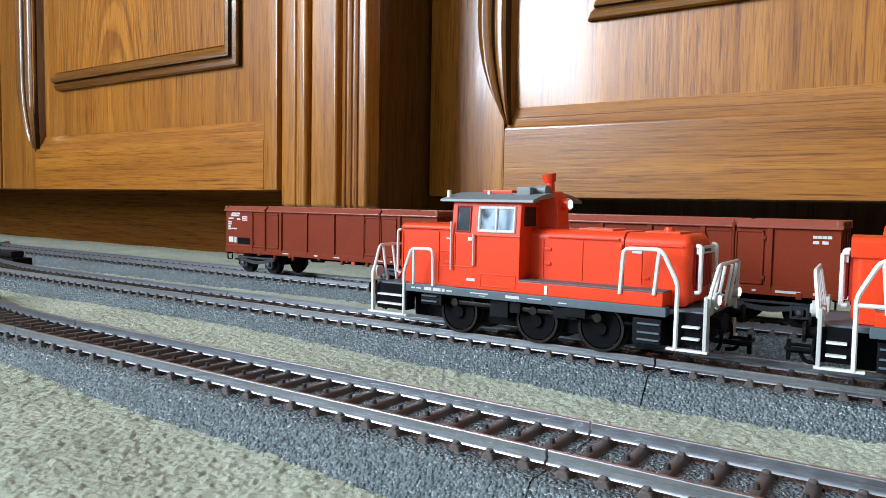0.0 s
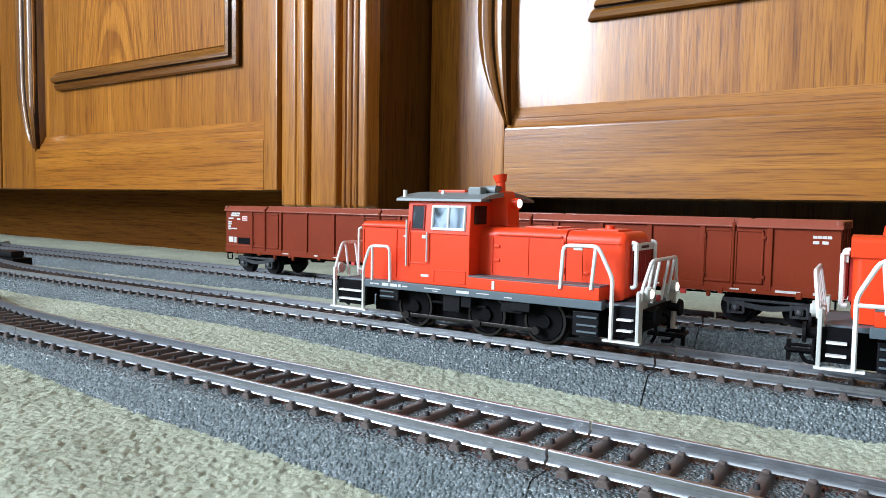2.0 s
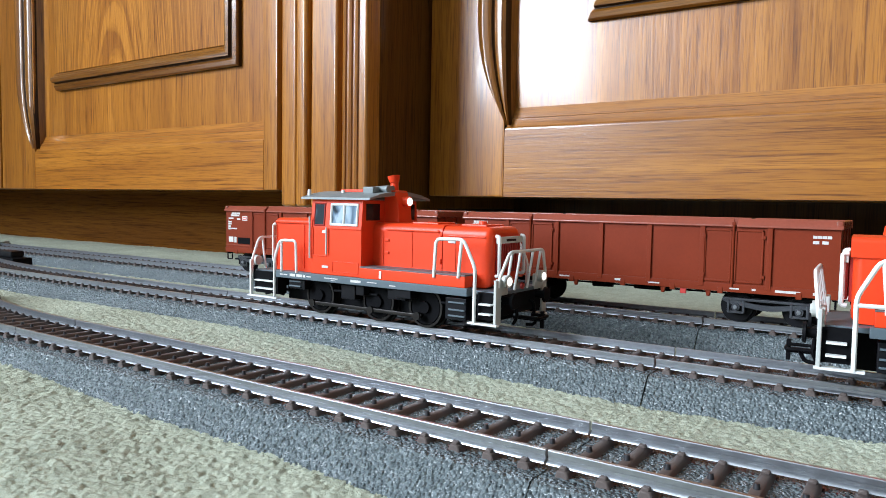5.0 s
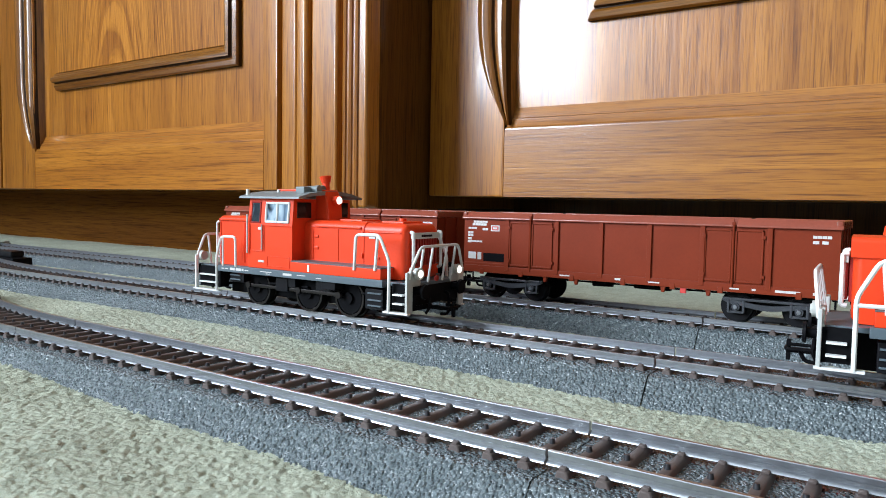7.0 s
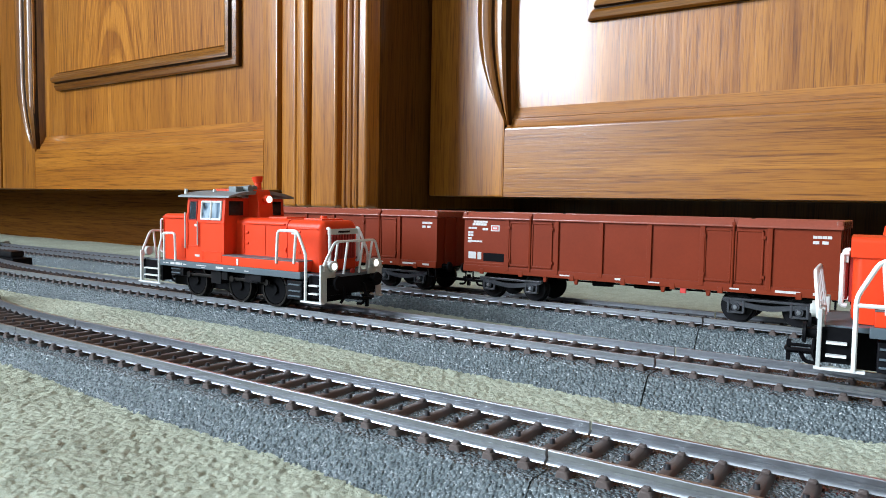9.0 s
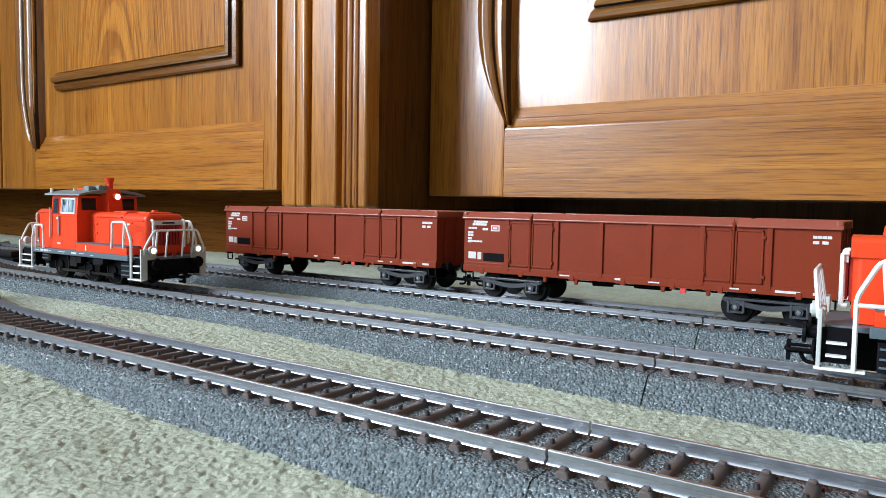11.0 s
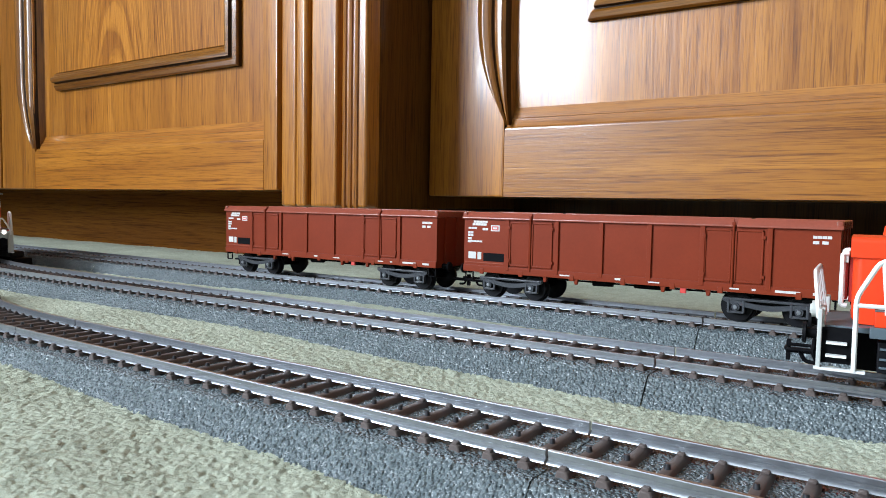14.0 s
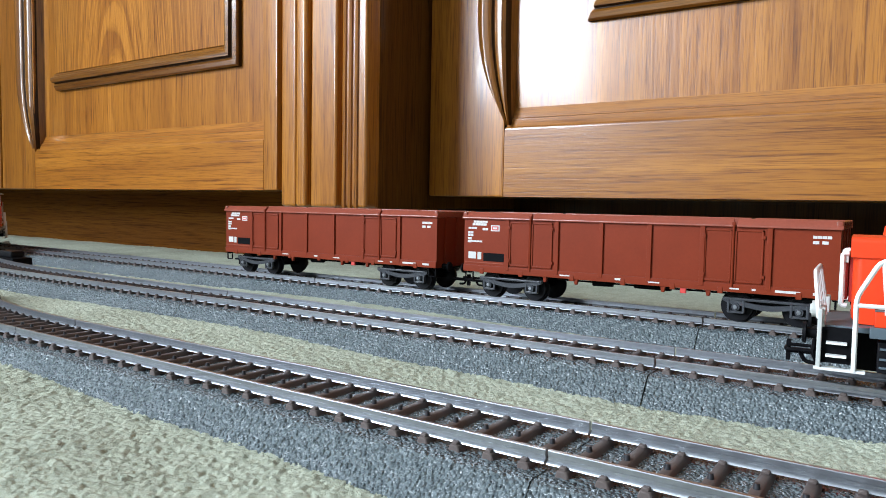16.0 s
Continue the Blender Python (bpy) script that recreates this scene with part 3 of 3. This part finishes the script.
    for s in (-1, 1):
        def lean(z):
            return s * (15.2 - 0.8 * max(0, z - 29.7) / 9.5)
        def pane(u0, u1, z0, z1, framed, label):
            fr = B()
            k = 0.58 if framed else 0.35
            pts = [(u0, z0), (u1, z0), (u1, z1), (u0, z1)]
            for (a0, b0), (a1, b1) in zip(pts, pts[1:] + pts[:1]):
                p, q = Vector((a0, lean(b0) + s * 0.1, b0)), Vector((a1, lean(b1) + s * 0.1, b1))
                tube(fr, [p, q], k * 0.75, 6)
                bmesh.ops.create_uvsphere(fr, u_segments=8, v_segments=6, radius=k * 0.75, matrix=Matrix.Translation(p))
            wd = part("window", fr, "white" if framed else "dark_red", L, label)
            g = B()
            vs = [g.verts.new((a, lean(z) + s * e, z)) for e in (0.12, -0.4) for a, z in pts]
            for idx in ((0, 1, 2, 3), (7, 6, 5, 4), (0, 4, 5, 1), (1, 5, 6, 2), (2, 6, 7, 3), (3, 7, 4, 0)):
                g.faces.new([vs[i] for i in idx])
            bmesh.ops.recalc_face_normals(g, faces=g.faces)
            part("pane", g, "glass", wd, smooth=False)
            if framed:
                part("glazing_bar", tube(B(), [((u0 + u1) / 2, lean(z0) + s * 0.2, z0), ((u0 + u1) / 2, lean(z1) + s * 0.2, z1)], 0.4, 6), "white", wd)
        pane(-11.9, -0.6, 31.0, 37.6, True, "white framed cab window")
        pane(-19.4, -14.9, 30.6, 37.8, False, "cab door window")
        bm = B()
        for a, c in ((-20.2, -19.8), (-14.0, -13.6)):
            box(bm, a, c, s * 15.45, s * 15, 20.6, 29.7, 0.1)
        box(bm, -20.2, -13.6, s * 15.4, s * 15, 20.2, 20.6, 0.1)
        box(bm, -11.2, 0.2, s * 15.35, s * 15, 15.2, 15.5, 0.05)
        box(bm, -11.2, 0.2, s * 15.35, s * 15, 18.6, 18.9, 0.05)
        box(bm, -11.2, -10.9, s * 15.35, s * 15, 15.2, 18.9, 0.05)
        box(bm, -0.1, 0.2, s * 15.35, s * 15, 15.2, 18.9, 0.05)
        box(bm, -12.9, 1.5, s * 15.5, s * 15, 29.5, 29.9, 0.1)
        dr = part("cab_door", bm, "red", L)
        handrail(dr, [(-20.9, s * 15.9, 19.4), (-20.9, s * 15.9, 33.4)], 0.32, "pale_grey")
        handrail(dr, [(-13.3, s * 15.9, 21.0), (-13.3, s * 15.9, 30.0)], 0.28, "pale_grey")
        part("door_handle", box(B(), -15.2, -13.8, s * 15.9, s * 15.2, 28.0, 29.0, 0.15), "white", dr)
        part("number_plate", box(B(), -15.8, -12.9, s * 15.35, s * 15.1, 16.4, 17.2, 0.05), "print", L, "small white plate")
        for u0, u1, z0, z1 in ((-35, -33.6, 12.8, 13.2), (-33.2, -31.4, 12.8, 13.2), (-30.2, -27.6, 12.6, 13.5), (-27.0, -24.2, 12.6, 13.5), (-23.8, -22.8, 12.6, 13.5), (-22.2, -20.2, 12.8, 13.2), (-14, -8, 13.0, 13.3),
                               (-11, -9, 12.4, 12.6), (-2.4, 1.9, 12.6, 13.4), (4.5, 8.5, 13.0, 13.25), (13.5, 16, 12.6, 12.9)):
            part("sill_marking", box(B(), u0, u1, s * 16.05, s * 15.9, z0, z1), "print", L, "white printed marking on the sill")
        part("fuel_gauge", box(B(), 9.4, 10.3, s * 16.1, s * 15.8, 14.6, 17.0, 0.1), "white", L, "white gauge strip")
    for u, sg in ((1.3, 1), (-21.3, -1)):
        for y in (-9.6, 9.6):
            part("front_window", box(B(), u - 0.2, u + sg * 0.25 + 0.05, y - 3.3, y + 3.3, 32.6, 38.0, 0.1), "dark_glass", L, "cab end window", smooth=False)
    # hoods
    bm = hood(B(), 1.0, 28.5, 9.2, 14.0, 32.0, 2.6)
    h = part("long_hood", bm, "red", L)
    bm = hood(B(), 29.0, 45.8, 9.4, 13.8, 31.8 if lit else 32.6, 2.8 if lit else 1.2)
    fs = [e for e in bm.edges if all(abs(v_.co.x - 45.8) < 1e-4 for v_ in e.verts)]
    bmesh.ops.bevel(bm, geom=fs, offset=2.0, segments=4, affect="EDGES", profile=0.5)
    part("nose", bm, "red", h)
    if not lit:
        part("hood_cap", hood(B(), 30.0, 46.3, 9.9, 28.4, 32.9, 1.4), "red", h, "proud cap of the hood")
        part("vent_lid", cyl(B(), (38.5, 0, 33.2), (38.5, 0, 35.2), 1.9, 1.6, 14), "red", h)
    part("hood_gap", hood(B(), 28.4, 29.1, 8.9, 14.0, 31.6, 2.6), "dark_red", h)
    bm = B()
    for s in (-1, 1):
        box(bm, 7, 27.5, s * 9.75, s * 9.0, 29.6, 30.3, 0.2)
        box(bm, 31, 44, s * 9.75, s * 9.0, 28.6, 29.0, 0.12)
        for u in (5.4, 17, 33.5):
            box(bm, u, u + 0.35, s * 9.4, s * 9.0, 18.5, 29.2, 0.08)
        for z in (22.0, 26.0):
            box(bm, 6.2, 8.0, s * 9.6, s * 9.0, z, z + 0.9, 0.15)
        for z in (20.0, 27.2):
            box(bm, 27.6, 28.3, s * 9.7, s * 9.0, z, z + 1.6, 0.15)
            box(bm, 34.2, 35.6, s * 9.7, s * 9.0, z, z + 0.8, 0.15)
    box(bm, 14, 24, -5, 5, 31.6, 32.5, 0.3)
    box(bm, 33, 42, -5.5, 5.5, 31.4, 32.4, 0.3)
    cyl(bm, (37.5, 0, 31.8), (37.5, 0, 33.3), 1.5, 1.2, 14)
    part("hood_flap", bm, "red", h)
    for s in (-1, 1):
        part("builder_plate", box(B(), 31.0, 33.6, s * 9.6, s * 9.3, 26.6, 27.4), "print", h, "small white plate")
    bm = B()
    box(bm, 45.6, 46.4, -6.6, 6.6, 18.2, 28.6, 0.1)
    for k in range(9):
        box(bm, 46.6, 47.2, -6.2 + k * 1.45, -5.4 + k * 1.45, 18.6, 27.2, 0.1)
    g = part("radiator_grille", bm, "dark_red", L, "dark red radiator grille")
    part("nameboard", box(B(), 46.6, 47.5, -7.6, 7.6, 27.0, 29.0, 0.2), "pale_grey", g, "pale grey board above the grille")
    part("board_marking", box(B(), 47.45, 47.55, -3.0, 3.0, 27.6, 28.3), "iron", g, "dark bar of writing")
    for s in (-1, 1):
        handrail(L, [(46.6, s * 7.6, 17.4), (47.8, s * 7.6, 17.6), (47.8, s * 7.6, 29.0), (46.6, s * 7.6, 29.2)], 0.55)
    bm = hood(B(), -44.0, -21.0, 9.8, 13.8, 32.4, 1.6)
    fs = [e for e in bm.edges if all(abs(v_.co.x + 44.0) < 1e-4 for v_ in e.verts)]
    bmesh.ops.bevel(bm, geom=fs, offset=0.9, segments=3, affect="EDGES", profile=0.5)
    q = part("short_hood", bm, "red", L)
    bm = B()
    for s in (-1, 1):
        box(bm, -43.4, -22, s * 10.5, s * 9.6, 30.6, 31.4, 0.2)
        for u in (-43.2, -29.6):
            box(bm, u, u + 0.4, s * 10.1, s * 9.6, 15, 30, 0.08)
        for z in (19.5, 24.0):
            box(bm, -29, -22.5, s * 10.0, s * 9.7, z, z + 0.3, 0.05)
        box(bm, -27, -25, s * 10.2, s * 9.7, 20.4, 21.2, 0.1)
    part("hood_door", bm, "red", q)
    for s in (-1, 1):
        part("builder_plate", box(B(), -26.4, -24.4, s * 10.1, s * 9.7, 27.8, 28.3), "print", q, "small white plate")
    for s in (-1, 1):
        handrail(q, [(-43.8, s * 9.8, 30.2), (-44.8, s * 10.2, 29.8), (-44.8, s * 10.2, 16.8), (-43.8, s * 9.8, 16.4)], 0.42)
    # exhaust tower and top lamp
    bm = B()
    extrude(bm, [(1.0, 31.5), (7.6, 31.5), (7.0, 38), (5.4, 42.6), (1.0, 42.6)], "y", -3.6, 3.6, 0.5)
    t = part("exhaust_tower", bm, "red", L)
    bm = B()
    cyl(bm, (2.6, 0, 42.3), (2.6, 0, 45.4), 1.5, 1.3, 14)
    cyl(bm, (2.6, 0, 45.2), (2.2, 0, 47.4), 1.6, 2.2, 14)
    part("chimney", bm, "red", t, "red flared chimney")
    bm = B()
    cyl(bm, (6.0, 0, 38.9), (9.0, 0, 38.9), 1.5, 1.75, 16)
    lp = part("top_lamp", bm, "red", t, "red lamp housing")
    part("lens", cyl(B(), (8.9, 0, 38.9), (9.5, 0, 38.9), 1.45, 1.1, 16), "lamp" if lit else "pale_grey", lp, "lit white lens" if lit else "white lens, unlit")
    # handrails, steps, end lamps
    for s in (-1, 1):
        y = s * 16.0
        handrail(L, [(30.4, y, 16.6), (31.0, y, 28.1), (40.6, y, 28.3), (44.7, y, 20.3), (44.6, y, 4.4)], 0.54)
        handrail(L, [(39.0, y, 17.0), (40.0, y, 28.0)], 0.5)
        handrail(L, [(-37.8, y, 4.4), (-37.8, y, 18.0), (-35.2, y, 24.8), (-27.3, y, 25.0), (-27.0, y, 14.0)], 0.5)
        handrail(L, [(-34.2, y, 24.6), (-34.2, y, 14.0)], 0.45)
        if not lit:
            handrail(L, [(44.6, y, 18.6), (39.1, y, 18.6)], 0.5)
        step_set(L, 44.6, 51.0, s)
        step_set(L, -37.8, -49.6, s)
        for e in (-1, 1):
            bm = B()
            box(bm, e * 50.9 + (0.9 if e < 0 else 0), e * 51.8 + (0.9 if e < 0 else 0), y, y - s * (3.0 if e > 0 else 1.2), 4.2, 17.2, 0.2)
            part("end_post", bm, "pale_grey" if e > 0 else "white", L, "white end post beside the steps")
            lamp = part("headlamp", cyl(B(), (e * 51.4, s * 11.0, 16.6), (e * 53.2, s * 11.0, 16.6), 1.75, 1.9, 16), "pale_grey", L, "pale grey headlamp housing")
            part("lens", cyl(B(), (e * 53.1, s * 11.0, 16.6), (e * 53.6, s * 11.0, 16.6), 1.35, 1.0, 16), "lamp" if e > 0 and lit else "pale_grey", lamp, "lit white lens" if e > 0 and lit else "")
            if e > 0:
                part("lamp_plate", box(B(), e * 50.4, e * 51.6, s * 8.6, s * 14.2, 12.6, 17.4, 0.3), "pale_grey", L)
    for e in (-1, 1):
        for y in (-5.5, 5.5):
            part("brake_hose", tube(B(), bent([(e * 51.0, y, 9.5), (e * 52.6, y, 9.2), (e * 53.0, y, 5.6), (e * 52.2, y - 1.2, 3.6)], 1.2), 0.5, 6), "black", L)
        part("tail_lamp", cyl(B(), (e * 51.2, 0, 14.4), (e * 51.9, 0, 14.4), 0.9, 0.9, 10), "dark_red", L)
        u = e * 51.6 + (1.0 if e < 0 else 0)
        handrail(L, [(u, -14.6, 15.0), (u + e * 0.3, -14.6, 17.5), (u + e * 1.3, -10.5, 25.0), (u + e * 1.3, 10.5, 25.0), (u + e * 0.3, 14.6, 17.5), (u, 14.6, 15.0)], 0.48)
        for y in (-9.0, -4.0, 4.0, 9.0):
            handrail(L, [(u - e * 0.6, y, 13.4), (u + e * 1.2, y, 24.6)], 0.42)
    # wheels
    ws, rods = [], []
    for u in (-21.2, 4.6, 23.4):
        for s in (-1, 1):
            ws.append(wheel(L, u, s))
    for s in (-1, 1):
        bm = B()
        box(bm, -22.4, 24.8, s * 12.0, s * 12.6, -0.6, 0.6, 0.2)
        for u in (-21.2, 4.6, 23.4):
            cyl(bm, (u, s * 11.8, 0), (u, s * 13.0, 0), 1.2, seg=12)
        rods.append(part("coupling_rod", bm, "rim_steel", L, "steel coupling rod", (0, 0, 9.4)))
    return L, ws, rods


# ---- cabinets ----
def strip_frame(bm, x0, x1, z0, z1, y, steps, slant):
    """A moulding below, beside and above the field, cut slanting at its open side; steps are (inset, out) pairs of its profile."""
    rings = []
    for a, o in steps:
        cut = a * slant
        rings.append([bm.verts.new(p) for p in ((x0 - cut, y - o, z0 + a), (x1 - a, y - o, z0 + a), (x1 - a, y - o, z1 - a), (x0 - cut, y - o, z1 - a))])
    for r0, r1 in zip(rings, rings[1:]):
        for j in range(3):
            bm.faces.new((r0[j], r0[j + 1], r1[j + 1], r1[j]))
    for j in (0, 3):
        bm.faces.new([r[j] for r in rings])
    bmesh.ops.recalc_face_normals(bm, faces=bm.faces)
    for f in bm.faces:
        if f.normal.y > 0.3:
            f.normal_flip()
    return bm


def side_moulding(bm, x0, x1, z0, z1, y):
    """Ogee on the inner edge of a stile; it narrows in a curve to its foot."""
    n, rows = 25, []
    zs = [z1] + [z0 + (z0 + 75 - z0) * (1 - k / 14) for k in range(15)]
    for z in zs:
        k = max(0.0, 1 - (z - z0) / 75)
        left = x0 + (x1 - x0 - 1.0) * k ** 2.2
        row = []
        for j in range(n):
            t = j / (n - 1)
            out = float(np.interp(t, [0, 0.06, 0.22, 0.42, 0.5, 0.6, 0.75, 0.88, 1], [-0.5, 0.3, 3.6, 2.4, 0.2, 1.8, 2.0, -1.0, -9.5]))
            row.append(bm.verts.new((left + (x1 - left) * t, y - out, z)))
        rows.append(row)
    for a, c in zip(rows, rows[1:]):
        for j in range(n - 1):
            bm.faces.new((a[j], c[j], c[j + 1], a[j + 1]))
    bmesh.ops.recalc_face_normals(bm, faces=bm.faces)
    if sum(f.normal.y for f in bm.faces) > 0:
        bmesh.ops.reverse_faces(bm, faces=bm.faces)
    return bm


def blacken_strips(ob, strip, dark):
    """Near-black oak on some strips of a moulding: dark lists the strips of its profile."""
    ob.data.materials.append(M["oak_blackish"])
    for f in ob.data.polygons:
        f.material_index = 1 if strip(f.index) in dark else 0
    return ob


def door(parent, x0, x1, z0, z1, y, stile, rail_h, frame_in, left_mould, slant=0.5):
    """Framed door: field set back, stiles and rails proud, a raised moulding on the field. Front at y."""
    d = part("door", box(B(), x0, x1, y + 9, y + 20, z0, z1), "oak_v", parent, "oak cabinet door with raised panel")
    part("stile", box(B(), x0, x0 + stile[0], y, y + 9, z0, z1, 1.2), "oak_v", d)
    if left_mould:
        part("foot_block", box(B(), x0 + 2, left_mould[1] - 4, y + 0.3, y + 9, z0, z1, 0.3), "oak_v", d)
    part("stile", box(B(), x1 - stile[1], x1, y, y + 9, z0, z1, 1.2), "oak_v", d)
    a, c = x0 + stile[0] + 0.3, x1 - stile[1] - 0.3
    bm = B()
    extrude(bm, [(y + 0.6, z0), (y + 0.6, z0 + rail_h - 15), (y + 1.9, z0 + rail_h - 13), (y + 2.6, z0 + rail_h - 12.4), (y + 4.6, z0 + rail_h - 7.5), (y + 5.8, z0 + rail_h - 7), (y + 8.8, z0 + rail_h), (y + 9.2, z0 + rail_h), (y + 9.2, z0)], "x", a, c)
    part("bottom_rail", bm, "oak_h", d, "horizontal grain bottom rail")
    part("top_rail", box(B(), a, c, y + 0.6, y + 9, z1 - rail_h, z1, 1.0), "oak_h", d)
    fx0, fx1, fz0 = frame_in
    bm = strip_frame(B(), fx0, fx1, fz0, z1 - rail_h - 50, y + 9, [(0, -0.5), (0, 3.0), (1.2, 4.6), (4.4, 5.4), (6.2, 3.8), (7.2, 3.8), (7.6, 6.4), (10, 7.2), (12.4, 6.0), (14, 2.6), (16.4, 1.6), (16.4, -0.5)], slant)
    blacken_strips(part("panel_moulding", bm, "oak_dark_h", d, "darker raised panel moulding"), lambda i: i // 3, (0, 4, 5, 10))
    part("raised_field", box(B(), fx0 - 6, fx1 - 16.9, y + 7.5, y + 9, fz0 + 16.9, z1 - rail_h - 71.5, 0.6), "oak_figure", d)
    if left_mould:
        blacken_strips(part("edge_moulding", side_moulding(B(), left_mould[0], left_mould[1], z0 + rail_h - 12, z1 - rail_h, y), "oak_dark", d, "dark shaped edge moulding"), lambda i: i % 24, (0, 11, 12, 20, 21))
    return d


def cabinets():
    top = 760
    YL, YR = 345, 406
    L = thing("oak_cabinet", "honey-brown varnished oak cabinet with panelled door and fluted corner post", "cabinet")
    part("carcass", box(B(), -1250, -291, YL + 22, 540, 56, top), "oak_v", L)
    part("plinth", box(B(), -1250, -300, YL + 70, YL + 90, -1, 56.5), "oak_plinth", L, "set-back brown plinth, overhang shade put into its colour")
    door(L, -773, -375, 56, 740, YL, (47.5, 14), 50, (-676, -422, 147), (-742.5, -704))
    door(L, -1240, -777, 56, 740, YL, (47.5, 14), 50, (-1140, -830, 147), (-1209.5, -1171))
    cp = part("corner_post", box(B(), -371.5, -290.4, YL + 6, YL + 40, 45, top, 1.0), "oak_v", L, "fluted oak corner post")
    for x0, x1, o in ((-371.2, -356.5, 0), (-354, -344.5, -3), (-342, -318.6, -1), (-312, -290.6, -4)):
        part("fillet", box(B(), x0, x1, YL + o, YL + 8, 45, top, 2.2, 3), "oak_v", cp)
    for x in (-308.5, -303.5, -298.5):
        part("bead", cyl(B(), (x, YL - 4, 45), (x, YL - 4, top), 1.5, seg=8), "oak_v", cp)
    part("post_side", box(B(), -300, -290.0, YL + 8, 545, 45, top, 0.5), "oak_side", L, "side of the corner post, shade put into its colour")
    R = thing("oak_cabinet", "honey-brown varnished oak cabinet standing further back, panelled door", "cabinet")
    part("carcass", box(B(), -289, 900, YR + 22, 545, 54, top), "oak_v", R)
    # near-black oak: the shade deep under this cabinet is put into the colour
    part("plinth", box(B(), -289, 900, YR + 126, YR + 138, -1, 54.5), "oak_blackish", R, "set-back plinth, deep shade put into its colour")
    door(R, -288.5, 150, 54, 740, YR, (59, 50), 58, (-176, 60, 161), (-252, -225.5), -0.6)
    door(R, 154, 590, 54, 740, YR, (59, 50), 58, (260, 500, 161), (190.5, 217), -0.6)


cabinets()

# ---- things on the tracks ----
tracks()
WAGONS = [wagon(at_mm(-242.3, Y_BACK, RAIL_TOP)), wagon(at_mm(-90.3, Y_BACK, RAIL_TOP))]
RUNNER, WHEELS, RODS = loco("diesel_locomotive", "bright red diesel shunter with grey roof and white handrails, lamps lit", at_mm(-93.2, Y_MID, RAIL_TOP))
PARKED, _, _ = loco("diesel_locomotive", "bright red diesel shunter parked behind, white handrails", at_mm(32.4, Y_MID + 3.1, RAIL_TOP, 183.5), False)


def turnout_motor():
    t = thing("point_motor", "small black point motor box beside the middle track", "point motor", at_mm(-470, 214, 0))
    part("housing", box(B(), -14, 14, -6, 6, 0, 11, 1.0), "black", t)
    part("cap", box(B(), -8, 8, -4, 4, 11, 15, 1.0), "iron", t)


turnout_motor()

# ---- what moves ----
TRAVEL = [(0, -93.2), (0.55, -93.2), (1.0, -97.6), (1.5, -103.6), (2.0, -109.5), (2.5, -116.0), (3.0, -122.0), (3.5, -128.2), (4.0, -134.9), (5.2, -153.5),
          (6.5, -174.0), (7.0, -181.6), (7.5, -189.3), (8.0, -197.0), (8.5, -206.2), (9.0, -217.6), (9.2, -224.0), (10.3, -281.0), (11.5, -348.0), (12.0, -377.0), (12.5, -408.5),
          (13.0, -440.0), (13.3, -461.0), (13.6, -480.5), (13.9, -505.0), (14.2, -525.0), (14.5, -540.5), (15.0, -563.0), (15.5, -582.0), (16.0, -600.0)]


def on_path(s):
    if s > -378.0:
        return Vector((s, Y_MID))
    a = (-378.0 - s) / 437.5
    return Vector((-378.0 - 437.5 * math.sin(a), Y_MID + 437.5 * (1 - math.cos(a))))


def loco_pose(s):
    p, q = on_path(s + 23), on_path(s - 23)
    c, d = (p + q) / 2, p - q
    return at_mm(c.x, c.y, RAIL_TOP, math.degrees(math.atan2(d.y, d.x)))


def travel(t):
    ts, ss = zip(*TRAVEL)
    slopes = np.gradient(ss, ts)
    slopes[0] = slopes[1] = 0
    k = min(max(int(np.searchsorted(ts, t)) - 1, 0), len(ts) - 2)
    h = ts[k + 1] - ts[k]
    u = (t - ts[k]) / h
    return ((2 * u**3 - 3 * u**2 + 1) * ss[k] + (u**3 - 2 * u**2 + u) * h * slopes[k] + (3 * u**2 - 2 * u**3) * ss[k + 1] + (u**3 - u**2) * h * slopes[k + 1])


def motions():
    times = [k * 0.2 for k in range(81)]
    walk(RUNNER, [(t, loco_pose(travel(t))) for t in times])
    for w in WHEELS:
        u = w.location.copy()
        rows = []
        for t in (k * 0.1 for k in range(161)):
            turn = math.degrees((travel(t) + 93.2) / 6.4)
            rows.append((t, Matrix.Translation(u) @ pose(0, 0, 0, 0, turn, 0)))
        walk(w, rows)
    for r in RODS:
        rows = []
        for t in (k * 0.1 for k in range(161)):
            turn = (travel(t) + 93.2) / 6.4
            rows.append((t, at_mm(3.0 * math.sin(turn), 0, 6.4 + 3.0 * math.cos(turn))))
        walk(r, rows)


motions()
